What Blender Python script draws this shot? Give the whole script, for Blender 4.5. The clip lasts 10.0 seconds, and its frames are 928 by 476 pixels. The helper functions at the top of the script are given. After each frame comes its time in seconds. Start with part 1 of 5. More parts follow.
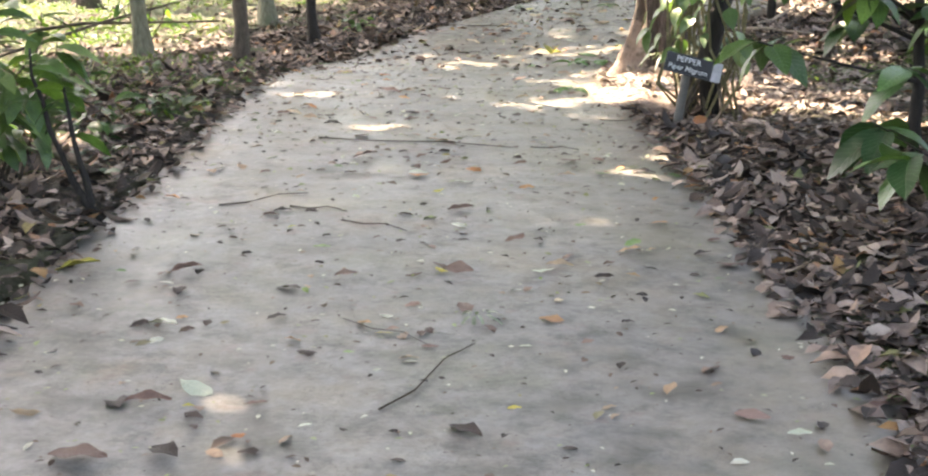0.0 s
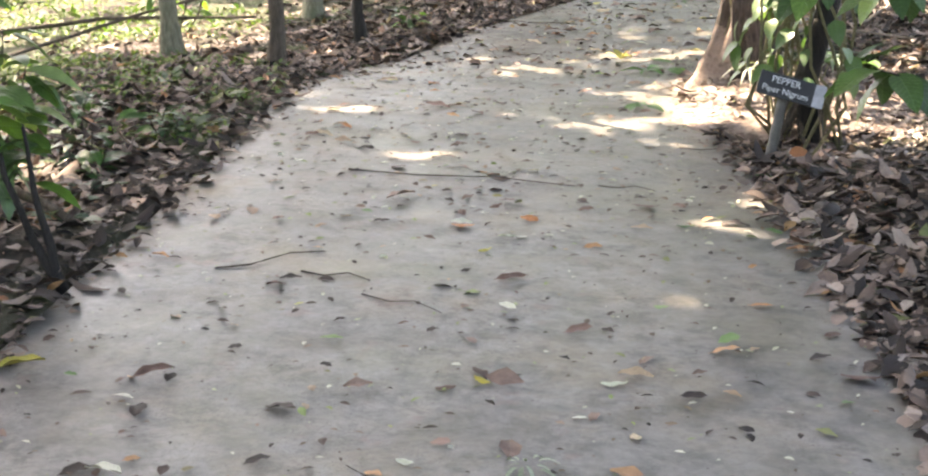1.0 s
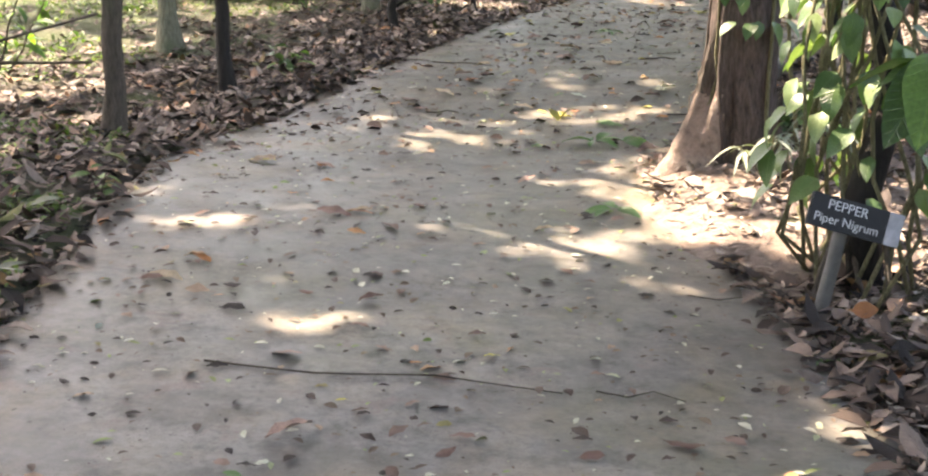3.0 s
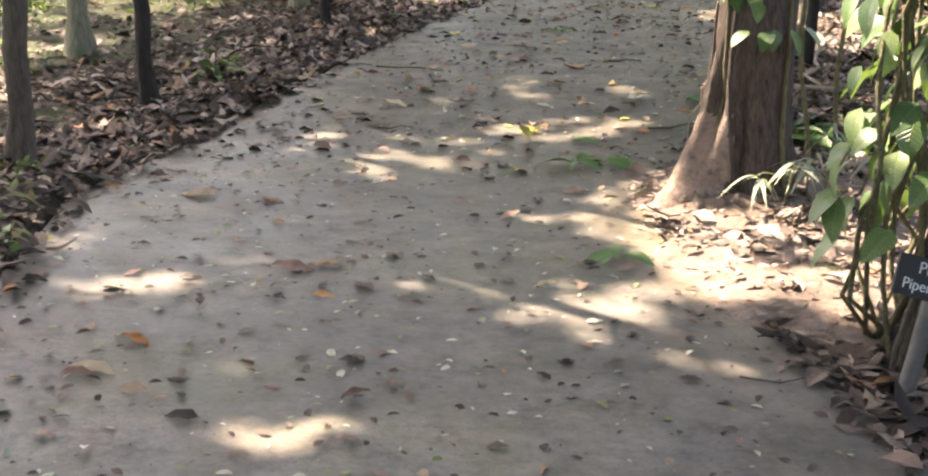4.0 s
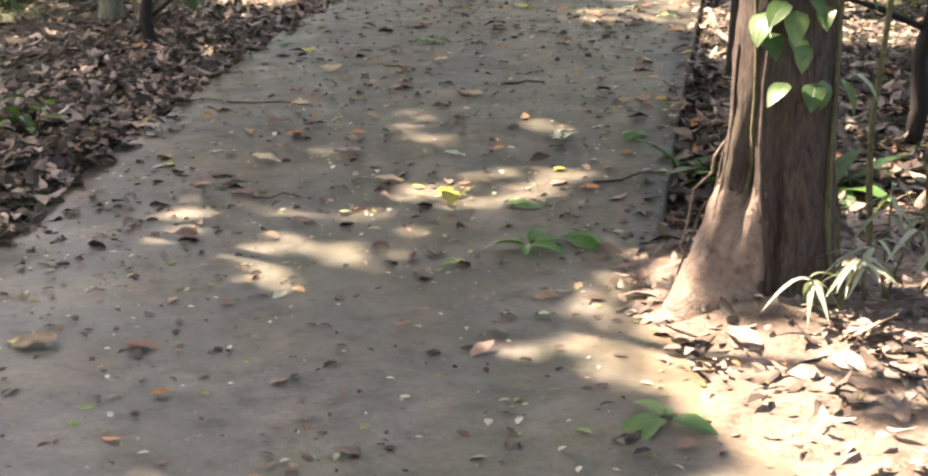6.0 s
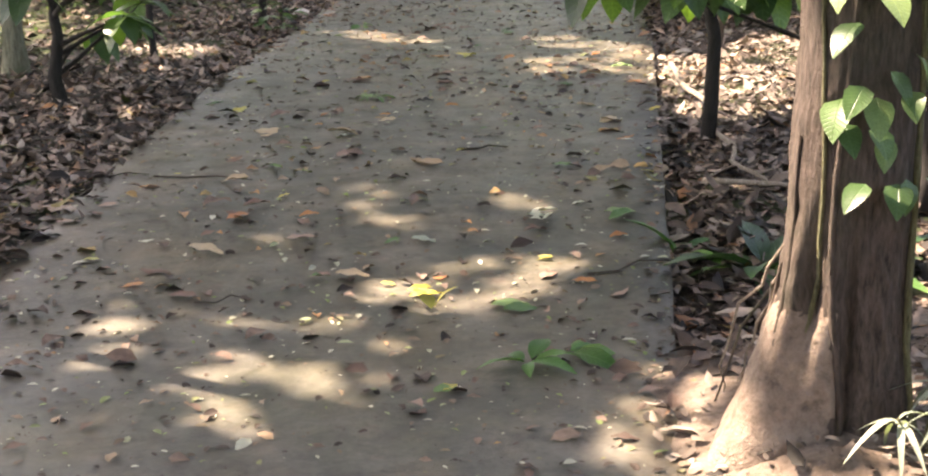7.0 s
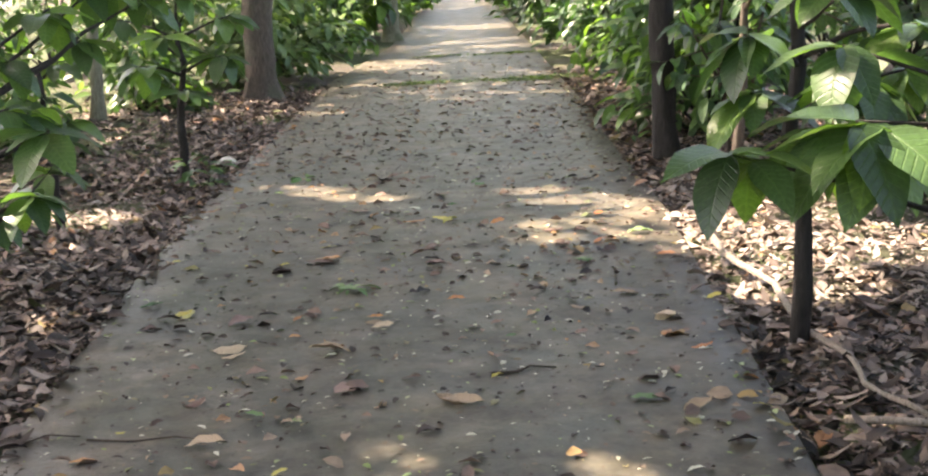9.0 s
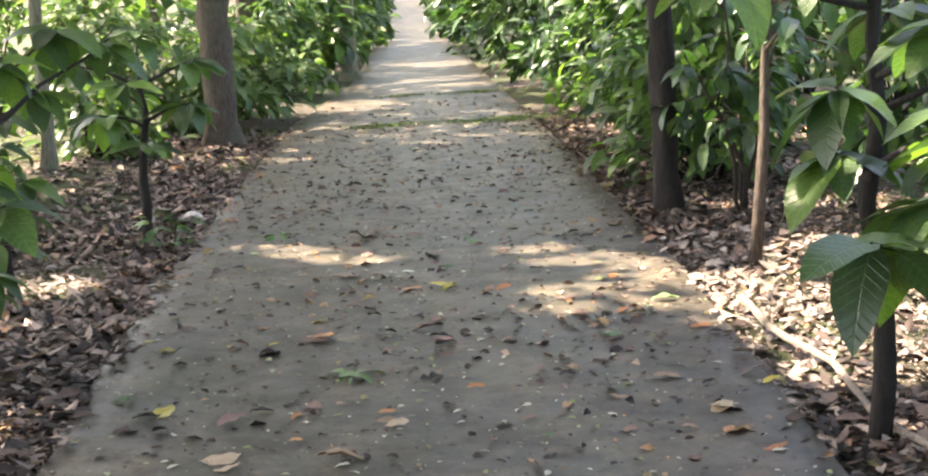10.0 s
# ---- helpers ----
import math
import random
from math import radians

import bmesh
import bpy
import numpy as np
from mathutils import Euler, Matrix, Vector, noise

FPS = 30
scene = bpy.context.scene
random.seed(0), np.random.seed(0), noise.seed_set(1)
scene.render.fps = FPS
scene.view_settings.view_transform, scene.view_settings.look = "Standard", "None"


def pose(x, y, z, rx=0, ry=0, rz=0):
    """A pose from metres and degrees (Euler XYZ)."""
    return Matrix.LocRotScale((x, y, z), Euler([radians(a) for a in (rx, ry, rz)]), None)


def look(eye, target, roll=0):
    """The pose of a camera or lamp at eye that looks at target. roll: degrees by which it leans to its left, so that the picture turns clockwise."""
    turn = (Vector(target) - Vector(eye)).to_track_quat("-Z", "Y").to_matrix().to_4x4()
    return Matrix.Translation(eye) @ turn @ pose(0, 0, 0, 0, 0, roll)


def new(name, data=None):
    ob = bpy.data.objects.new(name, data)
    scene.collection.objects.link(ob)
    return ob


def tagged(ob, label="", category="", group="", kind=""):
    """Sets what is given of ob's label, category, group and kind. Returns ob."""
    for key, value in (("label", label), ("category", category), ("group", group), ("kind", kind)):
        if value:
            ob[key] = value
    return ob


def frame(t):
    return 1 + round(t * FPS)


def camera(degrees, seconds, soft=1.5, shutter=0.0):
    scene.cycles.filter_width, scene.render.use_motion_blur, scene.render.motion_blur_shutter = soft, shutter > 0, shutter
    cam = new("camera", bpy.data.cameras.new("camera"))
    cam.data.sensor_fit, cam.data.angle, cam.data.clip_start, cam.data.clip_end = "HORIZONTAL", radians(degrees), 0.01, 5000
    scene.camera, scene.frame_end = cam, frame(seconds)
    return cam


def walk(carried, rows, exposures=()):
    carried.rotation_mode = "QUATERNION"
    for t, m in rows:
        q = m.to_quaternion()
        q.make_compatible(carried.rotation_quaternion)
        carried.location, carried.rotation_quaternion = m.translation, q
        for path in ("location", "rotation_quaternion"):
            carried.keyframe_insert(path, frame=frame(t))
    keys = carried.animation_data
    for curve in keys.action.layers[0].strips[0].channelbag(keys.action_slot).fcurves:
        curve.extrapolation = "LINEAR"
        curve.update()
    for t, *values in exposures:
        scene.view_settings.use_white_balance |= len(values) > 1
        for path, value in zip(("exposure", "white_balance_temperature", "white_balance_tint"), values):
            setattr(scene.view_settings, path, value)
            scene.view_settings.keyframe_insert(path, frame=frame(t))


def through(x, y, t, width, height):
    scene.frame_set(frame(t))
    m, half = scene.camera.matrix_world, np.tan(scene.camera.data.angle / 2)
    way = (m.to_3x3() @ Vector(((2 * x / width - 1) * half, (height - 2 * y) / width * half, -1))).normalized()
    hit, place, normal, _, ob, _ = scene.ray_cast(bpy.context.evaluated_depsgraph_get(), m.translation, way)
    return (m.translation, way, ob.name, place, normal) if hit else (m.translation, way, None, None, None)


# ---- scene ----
cam = camera(38.0, 10.0, 2.2)
PATH = [
    (0, (0.665, -0.389, 1.285), (0.53, 1.545, 0.796), -2.3),
    (0.5, (0.664, 0.183, 1.317), (0.466, 2.11, 0.818), -2.2),
    (1, (0.625, 0.756, 1.336), (0.401, 2.676, 0.821), -1.9),
    (1.5, (0.567, 1.333, 1.359), (0.332, 3.25, 0.839), -1.8),
    (2, (0.465, 1.918, 1.385), (0.277, 3.839, 0.862), -1.5),
    (2.5, (0.377, 2.478, 1.426), (0.267, 4.405, 0.899), -1.3),
    (3, (0.246, 3.022, 1.446), (0.208, 4.951, 0.919), -0.8),
    (4.5, (-0.128, 4.436, 1.458), (0.034, 6.348, 0.894), -1.0),
    (5, (-0.212, 4.873, 1.47), (0.031, 6.774, 0.898), -1.3),
    (6.5, (-0.427, 6.144, 1.552), (0.021, 8.0, 0.955), -1.2),
    (7, (-0.453, 6.6, 1.57), (0.062, 8.451, 1.015), -1.3),
    (7.5, (-0.466, 7.088, 1.575), (0.065, 8.946, 1.059), -1.5),
    (8, (-0.506, 7.576, 1.6), (0.083, 9.427, 1.123), -1.7),
    (8.5, (-0.479, 8.073, 1.617), (0.14, 9.924, 1.179), -2.1),
    (9, (-0.499, 8.538, 1.669), (0.187, 10.372, 1.265), -2.3),
    (9.5, (-0.519, 8.961, 1.685), (0.248, 10.769, 1.307), -2.2),
    (10, (-0.479, 9.441, 1.707), (0.284, 11.254, 1.349), -2.6),
]
walk(cam, [(t, look(eye, target, roll)) for t, eye, target, roll in PATH],
     [(0, 3.15, 8400, 17), (2.5, 2.92, 8250, 19), (4.5, 2.58, 8250, 20), (6.5, 2.62, 8400, 20), (8, 2.65, 8350, 19), (10, 2.8, 7900, 19)])

# ---- light ----
SUN_AZ = math.atan2(0.70, -0.71)        # the sun stands to the left of the path and a little ahead
SUN_EL = radians(56)
SUN_DIR = Vector((math.cos(SUN_AZ) * math.cos(SUN_EL), math.sin(SUN_AZ) * math.cos(SUN_EL), math.sin(SUN_EL)))

world = bpy.data.worlds.new("sky")
scene.world = world
world.use_nodes = True
wn = world.node_tree.nodes
sky = wn.new("ShaderNodeTexSky")
sky.sky_type, sky.sun_disc = "NISHITA", False
sky.sun_elevation, sky.sun_rotation = SUN_EL, math.pi / 2 - SUN_AZ
sky.air_density, sky.dust_density = 1.0, 3.0
wn["Background"].inputs["Strength"].default_value = 0.15
world.node_tree.links.new(sky.outputs[0], wn["Background"].inputs["Color"])

sun = new("sun", bpy.data.lights.new("sun", "SUN"))
sun.data.energy, sun.data.angle, sun.data.color = 4.6, radians(0.53), (1.0, 0.95, 0.87)
sun.matrix_world = look(SUN_DIR * 60, (0, 0, 0))


# ---- materials ----
class Mat:
    """A node material in the making."""
    def __init__(self, name, rough=0.7):
        self.m = bpy.data.materials.new(name)
        self.m.use_nodes = True
        self.n, self.l = self.m.node_tree.nodes, self.m.node_tree.links
        self.b = self.n["Principled BSDF"]
        self.b.inputs["Roughness"].default_value = rough
        self.out = self.n["Material Output"]

    def node(self, kind, **values):
        nd = self.n.new(kind)
        for key, value in values.items():
            nd.inputs[key.replace("_", " ")].default_value = value
        return nd

    def noise(self, scale, detail=4.0, rough=0.6, coord="Object"):
        nd = self.node("ShaderNodeTexNoise", Scale=scale, Detail=detail, Roughness=rough)
        self.l.new(self.co(coord), nd.inputs["Vector"])
        return nd.outputs["Fac"]

    def co(self, which="Object"):
        if which == "World":
            return self.n.new("ShaderNodeNewGeometry").outputs["Position"]
        return self.n.new("ShaderNodeTexCoord").outputs[which]

    def ramp(self, fac, *stops):
        nd = self.n.new("ShaderNodeValToRGB")
        e = nd.color_ramp.elements
        while len(e) < len(stops):
            e.new(0.5)
        for el, (p, c) in zip(e, stops):
            el.position = p
            el.color = (*c, 1) if not isinstance(c, (int, float)) else (c, c, c, 1)
        self.l.new(fac, nd.inputs["Fac"])
        return nd.outputs["Color"]

    def mix(self, fac, a, b, kind="MIX"):
        nd = self.n.new("ShaderNodeMix")
        nd.data_type, nd.blend_type = "RGBA", kind
        for socket, value in ((nd.inputs["Factor"], fac), (nd.inputs["A"], a), (nd.inputs["B"], b)):
            if isinstance(value, bpy.types.NodeSocket):
                self.l.new(value, socket)
            elif isinstance(value, (int, float)):
                socket.default_value = value
            else:
                socket.default_value = (*value, 1)
        return nd.outputs["Result"]

    def math(self, op, a, b=0.0):
        nd = self.n.new("ShaderNodeMath")
        nd.operation = op
        for socket, value in zip(nd.inputs, (a, b)):
            if isinstance(value, bpy.types.NodeSocket):
                self.l.new(value, socket)
            else:
                socket.default_value = value
        return nd.outputs[0]

    def bump(self, height, strength=0.5, distance=0.01):
        nd = self.node("ShaderNodeBump", Strength=strength, Distance=distance)
        self.l.new(height, nd.inputs["Height"])
        self.l.new(nd.outputs[0], self.b.inputs["Normal"])

    def colour(self, socket):
        self.l.new(socket, self.b.inputs["Base Color"])
        return self

    def rough(self, socket):
        self.l.new(socket, self.b.inputs["Roughness"])


def concrete():
    k = Mat("worn_concrete", 0.6)
    big = k.noise(0.55, 5, 0.6, "World")
    mid = k.noise(3.2, 6, 0.65, "World")
    patch = k.noise(7.5, 8, 0.72, "World")
    fine = k.noise(42, 5, 0.75, "World")
    speck = k.noise(130, 3, 0.7, "World")
    base = k.ramp(big, (0.3, (0.138, 0.132, 0.126)), (0.5, (0.190, 0.181, 0.169)), (0.7, (0.245, 0.226, 0.200)))
    stain = k.ramp(mid, (0.34, (0.46, 0.44, 0.40)), (0.5, (0.98, 0.98, 0.98)), (0.68, (1.32, 1.26, 1.16)))
    c = k.mix(1.0, base, stain, "MULTIPLY")
    c = k.mix(1.0, c, k.ramp(patch, (0.36, 0.50), (0.48, 0.95), (0.66, 1.28)), "MULTIPLY")
    # brown film of rotted leaf, reddish leaf prints, green algae and ochre clay
    film = k.ramp(k.noise(2.1, 7, 0.72, "World"), (0.53, 0.0), (0.66, 1.0))
    c = k.mix(k.math("MULTIPLY", film, 0.5), c, (0.150, 0.125, 0.098))
    print_ = k.ramp(k.noise(6.5, 5, 0.6), (0.60, 0.0), (0.67, 1.0))
    c = k.mix(k.math("MULTIPLY", print_, 0.45), c, (0.200, 0.135, 0.120))
    moss = k.ramp(k.noise(0.9, 6, 0.7, "World"), (0.50, 0.0), (0.66, 1.0))
    c = k.mix(k.math("MULTIPLY", moss, 0.5), c, (0.155, 0.158, 0.090))
    ochre = k.ramp(k.noise(1.3, 6, 0.65), (0.52, 0.0), (0.68, 1.0))
    c = k.mix(k.math("MULTIPLY", ochre, 0.5), c, (0.300, 0.240, 0.165))
    c = k.mix(1.0, c, k.ramp(fine, (0.28, 0.70), (0.5, 1.0), (0.7, 1.12)), "MULTIPLY")
    # crumbs of soil and dark flecks trodden into the surface
    dirt = k.ramp(k.noise(1.7, 5, 0.65, "World"), (0.40, 0.0), (0.58, 1.0))
    crumbs = k.math("MULTIPLY", k.ramp(speck, (0.58, 0.0), (0.66, 1.0)), k.math("MULTIPLY", dirt, 0.8))
    c = k.mix(crumbs, c, (0.055, 0.045, 0.036))
    # pale clay washed out from the foot of the large tree
    far = k.n.new("ShaderNodeVectorMath")
    far.operation = "DISTANCE"
    squeeze = k.node("ShaderNodeMapping")
    squeeze.inputs["Scale"].default_value = (1.0, 0.55, 0.0)
    k.l.new(k.co("World"), squeeze.inputs["Vector"])
    k.l.new(squeeze.outputs[0], far.inputs[0])
    far.inputs[1].default_value = (1.35, 4.98, 0.0)
    wash = k.ramp(k.math("ADD", far.outputs["Value"], k.math("MULTIPLY", k.noise(2.6, 6, 0.7, "World"), 0.7)), (0.62, 1.0), (1.15, 0.0))
    c = k.mix(k.math("MULTIPLY", wash, 0.75), c, k.ramp(fine, (0.3, (0.30, 0.225, 0.15)), (0.7, (0.43, 0.345, 0.25))))
    # the concrete turns darker and browner, in mottles, from y 5.5 to 11.5
    pos = k.n.new("ShaderNodeSeparateXYZ")
    k.l.new(k.co("World"), pos.inputs[0])
    border = k.node("ShaderNodeMapRange", From_Min=0.35, From_Max=1.5)
    k.l.new(pos.outputs[0], border.inputs["Value"])
    edge_film = k.math("MULTIPLY", border.outputs[0], k.ramp(k.noise(1.1, 6, 0.7, "World"), (0.40, 0.0), (0.58, 1.0)))
    c = k.mix(k.math("MULTIPLY", edge_film, 0.6), c, k.ramp(patch, (0.35, (0.140, 0.122, 0.088)), (0.65, (0.245, 0.202, 0.150))))
    far_ramp = k.node("ShaderNodeMapRange", From_Min=5.5, From_Max=11.5)
    k.l.new(pos.outputs[1], far_ramp.inputs["Value"])
    far_mottle = k.ramp(k.noise(2.4, 8, 0.75, "World"), (0.38, (0.205, 0.195, 0.150)), (0.5, (0.385, 0.365, 0.305)), (0.66, (0.70, 0.655, 0.575)))
    c = k.mix(far_ramp.outputs[0], c, k.mix(1.0, c, far_mottle, "MULTIPLY"))
    k.colour(c)
    k.rough(k.ramp(mid, (0.3, 0.36), (0.7, 0.62)))
    k.b.inputs["Specular IOR Level"].default_value = 0.5
    k.bump(k.math("ADD", k.math("ADD", k.math("MULTIPLY", mid, 1.3), k.math("MULTIPLY", patch, 0.8)), k.math("MULTIPLY", fine, 0.5)), 0.45, 0.006)
    return k.m


def soil():
    k = Mat("forest_soil", 0.95)
    a, b, c = k.noise(1.1, 5, 0.6, "World"), k.noise(17, 6, 0.7, "World"), k.noise(75, 4, 0.7, "World")
    col = k.ramp(b, (0.3, (0.022, 0.016, 0.012)), (0.5, (0.060, 0.044, 0.033)), (0.72, (0.135, 0.104, 0.078)))
    col = k.mix(1.0, col, k.ramp(a, (0.3, 0.7), (0.7, 1.25)), "MULTIPLY")
    # thin grass and moss far from the path
    g = k.ramp(k.noise(0.35, 4, 0.6, "World"), (0.42, 0.0), (0.56, 0.8))
    col = k.mix(g, col, (0.060, 0.085, 0.026))
    k.colour(col)
    k.bump(k.math("ADD", b, c), 0.9, 0.03)
    return k.m


def bark(name, dark, pale, scale=1.0, moss=0.0):
    k = Mat(name, 0.9)
    stretch = k.node("ShaderNodeMapping")
    stretch.inputs["Scale"].default_value = (9 * scale, 9 * scale, 2.0 * scale)
    k.l.new(k.co("Object"), stretch.inputs["Vector"])
    rid = k.node("ShaderNodeTexNoise", Scale=4.0, Detail=7.0, Roughness=0.7)
    k.l.new(stretch.outputs[0], rid.inputs["Vector"])
    blot = k.noise(5 * scale, 5, 0.6)
    c = k.ramp(rid.outputs["Fac"], (0.32, dark), (0.62, pale))
    c = k.mix(k.ramp(blot, (0.45, 0.0), (0.65, 0.6)), c, tuple(0.45 * d + 0.55 * p for d, p in zip(dark, pale)))
    if moss:
        c = k.mix(k.ramp(k.noise(3, 5, 0.7), (0.5, 0.0), (0.62, moss)), c, (0.10, 0.125, 0.06))
    k.colour(c)
    k.bump(k.math("ADD", rid.outputs["Fac"], k.math("MULTIPLY", k.noise(60, 3), 0.3)), 1.0, 0.02)
    return k.m


def leaf_material(name, stops, rough=0.45, veins=0.3, through=0.35, spots=0.0, per_object=False):
    """A leaf: a colour of its own for each, ribs from the midrib to the edge, and light that shines through."""
    k = Mat(name, rough)
    if per_object:
        rnd = k.n.new("ShaderNodeObjectInfo").outputs["Random"]
    else:
        rnd = k.n.new("ShaderNodeNewGeometry").outputs["Random Per Island"]
    c = k.ramp(rnd, *stops)
    sep = k.n.new("ShaderNodeSeparateXYZ")
    k.l.new(k.co("UV"), sep.inputs[0])
    u, v = sep.outputs[0], k.math("ABSOLUTE", sep.outputs[1])
    rib = k.math("SINE", k.math("MULTIPLY", k.math("SUBTRACT", u, k.math("MULTIPLY", v, 0.22)), 62.0))
    rib = k.ramp(rib, (0.72, 0.0), (1.0, 1.0))
    mid = k.ramp(v, (0.02, 1.0), (0.07, 0.0))
    lines = k.math("MAXIMUM", k.math("MULTIPLY", rib, 0.6), mid)
    tone = k.mix(1.0, c, (1.5, 1.45, 1.25), "MULTIPLY")
    c = k.mix(k.math("MULTIPLY", lines, veins), c, tone)
    c = k.mix(1.0, c, k.ramp(k.noise(24, 4), (0.3, 0.75), (0.7, 1.18)), "MULTIPLY")
    if spots:
        c = k.mix(k.ramp(k.noise(11, 5, 0.7), (0.56, 0.0), (0.66, spots)), c, (0.045, 0.028, 0.018))
    k.colour(c)
    k.bump(k.math("ADD", k.math("MULTIPLY", lines, -0.8), k.math("MULTIPLY", rib, -0.4)), 0.5, 0.004)
    if through:
        tr = k.n.new("ShaderNodeBsdfTranslucent")
        k.l.new(k.mix(1.0, c, (1.1, 1.25, 0.6), "MULTIPLY"), tr.inputs["Color"])
        mx = k.n.new("ShaderNodeMixShader")
        mx.inputs[0].default_value = through
        k.l.new(k.b.outputs[0], mx.inputs[1])
        k.l.new(tr.outputs[0], mx.inputs[2])
        k.l.new(mx.outputs[0], k.out.inputs["Surface"])
    return k.m


def plain(name, colour, rough=0.6, grain=30.0, depth=0.3, wear=0.25):
    k = Mat(name, rough)
    n = k.noise(grain, 5, 0.65)
    c = k.mix(1.0, k.ramp(k.noise(grain * 0.15, 4), (0.3, tuple(v * (1 - wear) for v in colour)), (0.7, tuple(v * (1 + wear) for v in colour))),
              k.ramp(n, (0.3, 0.8), (0.7, 1.1)), "MULTIPLY")
    k.colour(c)
    k.bump(n, depth, 0.006)
    return k.m


M_CONCRETE, M_SOIL = concrete(), soil()
M_BARK_RED = bark("red_brown_bark", (0.018, 0.012, 0.009), (0.135, 0.098, 0.080), 1.9, 0.10)
M_BARK_DARK = bark("dark_bark", (0.007, 0.006, 0.005), (0.032, 0.026, 0.021), 1.6)
M_BARK_GREY = bark("grey_brown_bark", (0.028, 0.021, 0.016), (0.135, 0.105, 0.078), 1.4, 0.3)
M_BARK_PALE = bark("pale_bark", (0.085, 0.085, 0.055), (0.27, 0.255, 0.175), 1.2, 0.5)
M_TWIG = bark("twig_bark", (0.018, 0.014, 0.011), (0.09, 0.068, 0.05), 5.0)
M_STICK = bark("bleached_wood", (0.15, 0.115, 0.085), (0.46, 0.385, 0.31), 3.0)
M_VINE = bark("vine_stem", (0.06, 0.055, 0.025), (0.27, 0.25, 0.13), 4.0)
GREENS = ((0.0, (0.034, 0.072, 0.030)), (0.5, (0.070, 0.142, 0.048)), (0.8, (0.112, 0.205, 0.056)), (1.0, (0.15, 0.27, 0.05)))
DEEP = ((0.0, (0.020, 0.055, 0.022)), (0.6, (0.042, 0.105, 0.034)), (1.0, (0.075, 0.165, 0.040)))
LIGHT = ((0.0, (0.050, 0.105, 0.036)), (0.6, (0.105, 0.185, 0.062)), (1.0, (0.20, 0.28, 0.11)))
M_LEAF = leaf_material("green_leaf", GREENS, 0.34, 0.35, 0.42)
M_LEAF_DEEP = leaf_material("deep_green_leaf", DEEP, 0.30, 0.45, 0.32)
M_LEAF_LIGHT = leaf_material("light_green_leaf", LIGHT, 0.40, 0.3, 0.35)
M_SHOOT = leaf_material("shoot_leaf", GREENS, 0.32, 0.5, 0.40, 0.0, True)
M_SHOOT_DEEP = leaf_material("deep_shoot_leaf", DEEP, 0.32, 0.6, 0.25, 0.0, True)
M_HEART = leaf_material("heart_leaf", LIGHT, 0.36, 0.3, 0.22, 0.0, True)
M_WEED = leaf_material("weed_leaf", ((0.0, (0.035, 0.075, 0.02)), (0.6, (0.085, 0.15, 0.035)), (1.0, (0.17, 0.23, 0.06))), 0.5, 0.1, 0.4)
M_CANOPY = leaf_material("canopy_leaf", GREENS, 0.45, 0.2, 0.22)
LITTER = ((0.0, (0.010, 0.007, 0.005)), (0.24, (0.032, 0.021, 0.016)), (0.45, (0.090, 0.061, 0.047)), (0.65, (0.175, 0.125, 0.098)), (0.82, (0.28, 0.21, 0.17)), (0.93, (0.40, 0.32, 0.26)), (0.97, (0.32, 0.14, 0.06)), (1.0, (0.14, 0.17, 0.06)))
# paler copy of the litter colours, with sunlight put into the tone
SUNLIT_LITTER = ((0.0, (0.07, 0.050, 0.040)), (0.3, (0.18, 0.138, 0.112)), (0.7, (0.33, 0.27, 0.225)), (0.95, (0.46, 0.395, 0.33)), (1.0, (0.34, 0.16, 0.08)))
M_LITTER = leaf_material("dry_leaf_litter", LITTER, 0.75, 0.25, 0.0, 0.5)
M_PATH_LEAF = leaf_material("strewn_leaf", ((0.0, (0.014, 0.010, 0.008)), (0.28, (0.050, 0.032, 0.025)), (0.5, (0.14, 0.088, 0.068)), (0.72, (0.26, 0.175, 0.135)), (0.88, (0.37, 0.27, 0.18)), (0.95, (0.42, 0.20, 0.08)), (1.0, (0.20, 0.25, 0.10))), 0.7, 0.25, 0.0, 0.4)
M_SUNLIT_LITTER = leaf_material("sunlit_tone_litter", SUNLIT_LITTER, 0.75, 0.2, 0.0, 0.25)
M_DRY_BROWN = leaf_material("dry_brown_leaf", ((0.0, (0.09, 0.050, 0.038)), (0.5, (0.20, 0.115, 0.088)), (1.0, (0.33, 0.22, 0.175))), 0.65, 0.3, 0.0, 0.4, True)
M_DRY_ORANGE = leaf_material("orange_leaf", ((0.0, (0.33, 0.12, 0.045)), (0.5, (0.48, 0.19, 0.065)), (1.0, (0.50, 0.27, 0.13))), 0.55, 0.3, 0.05, 0.3, True)
M_DRY_TAN = leaf_material("tan_leaf", ((0.0, (0.26, 0.185, 0.115)), (0.5, (0.38, 0.28, 0.185)), (1.0, (0.50, 0.40, 0.27))), 0.65, 0.3, 0.05, 0.35, True)
M_DRY_DARK = leaf_material("blackened_leaf", ((0.0, (0.012, 0.009, 0.008)), (1.0, (0.045, 0.030, 0.024))), 0.6, 0.3, 0.0, 0.0, True)
M_FALLEN_GREEN = leaf_material("fallen_green_leaf", ((0.0, (0.04, 0.11, 0.035)), (0.5, (0.10, 0.20, 0.065)), (1.0, (0.22, 0.32, 0.13))), 0.5, 0.3, 0.1, 0.15, True)
M_FALLEN_YELLOW = leaf_material("fallen_yellow_leaf", ((0.0, (0.34, 0.31, 0.05)), (0.6, (0.52, 0.42, 0.08)), (1.0, (0.45, 0.44, 0.17))), 0.5, 0.3, 0.1, 0.2, True)
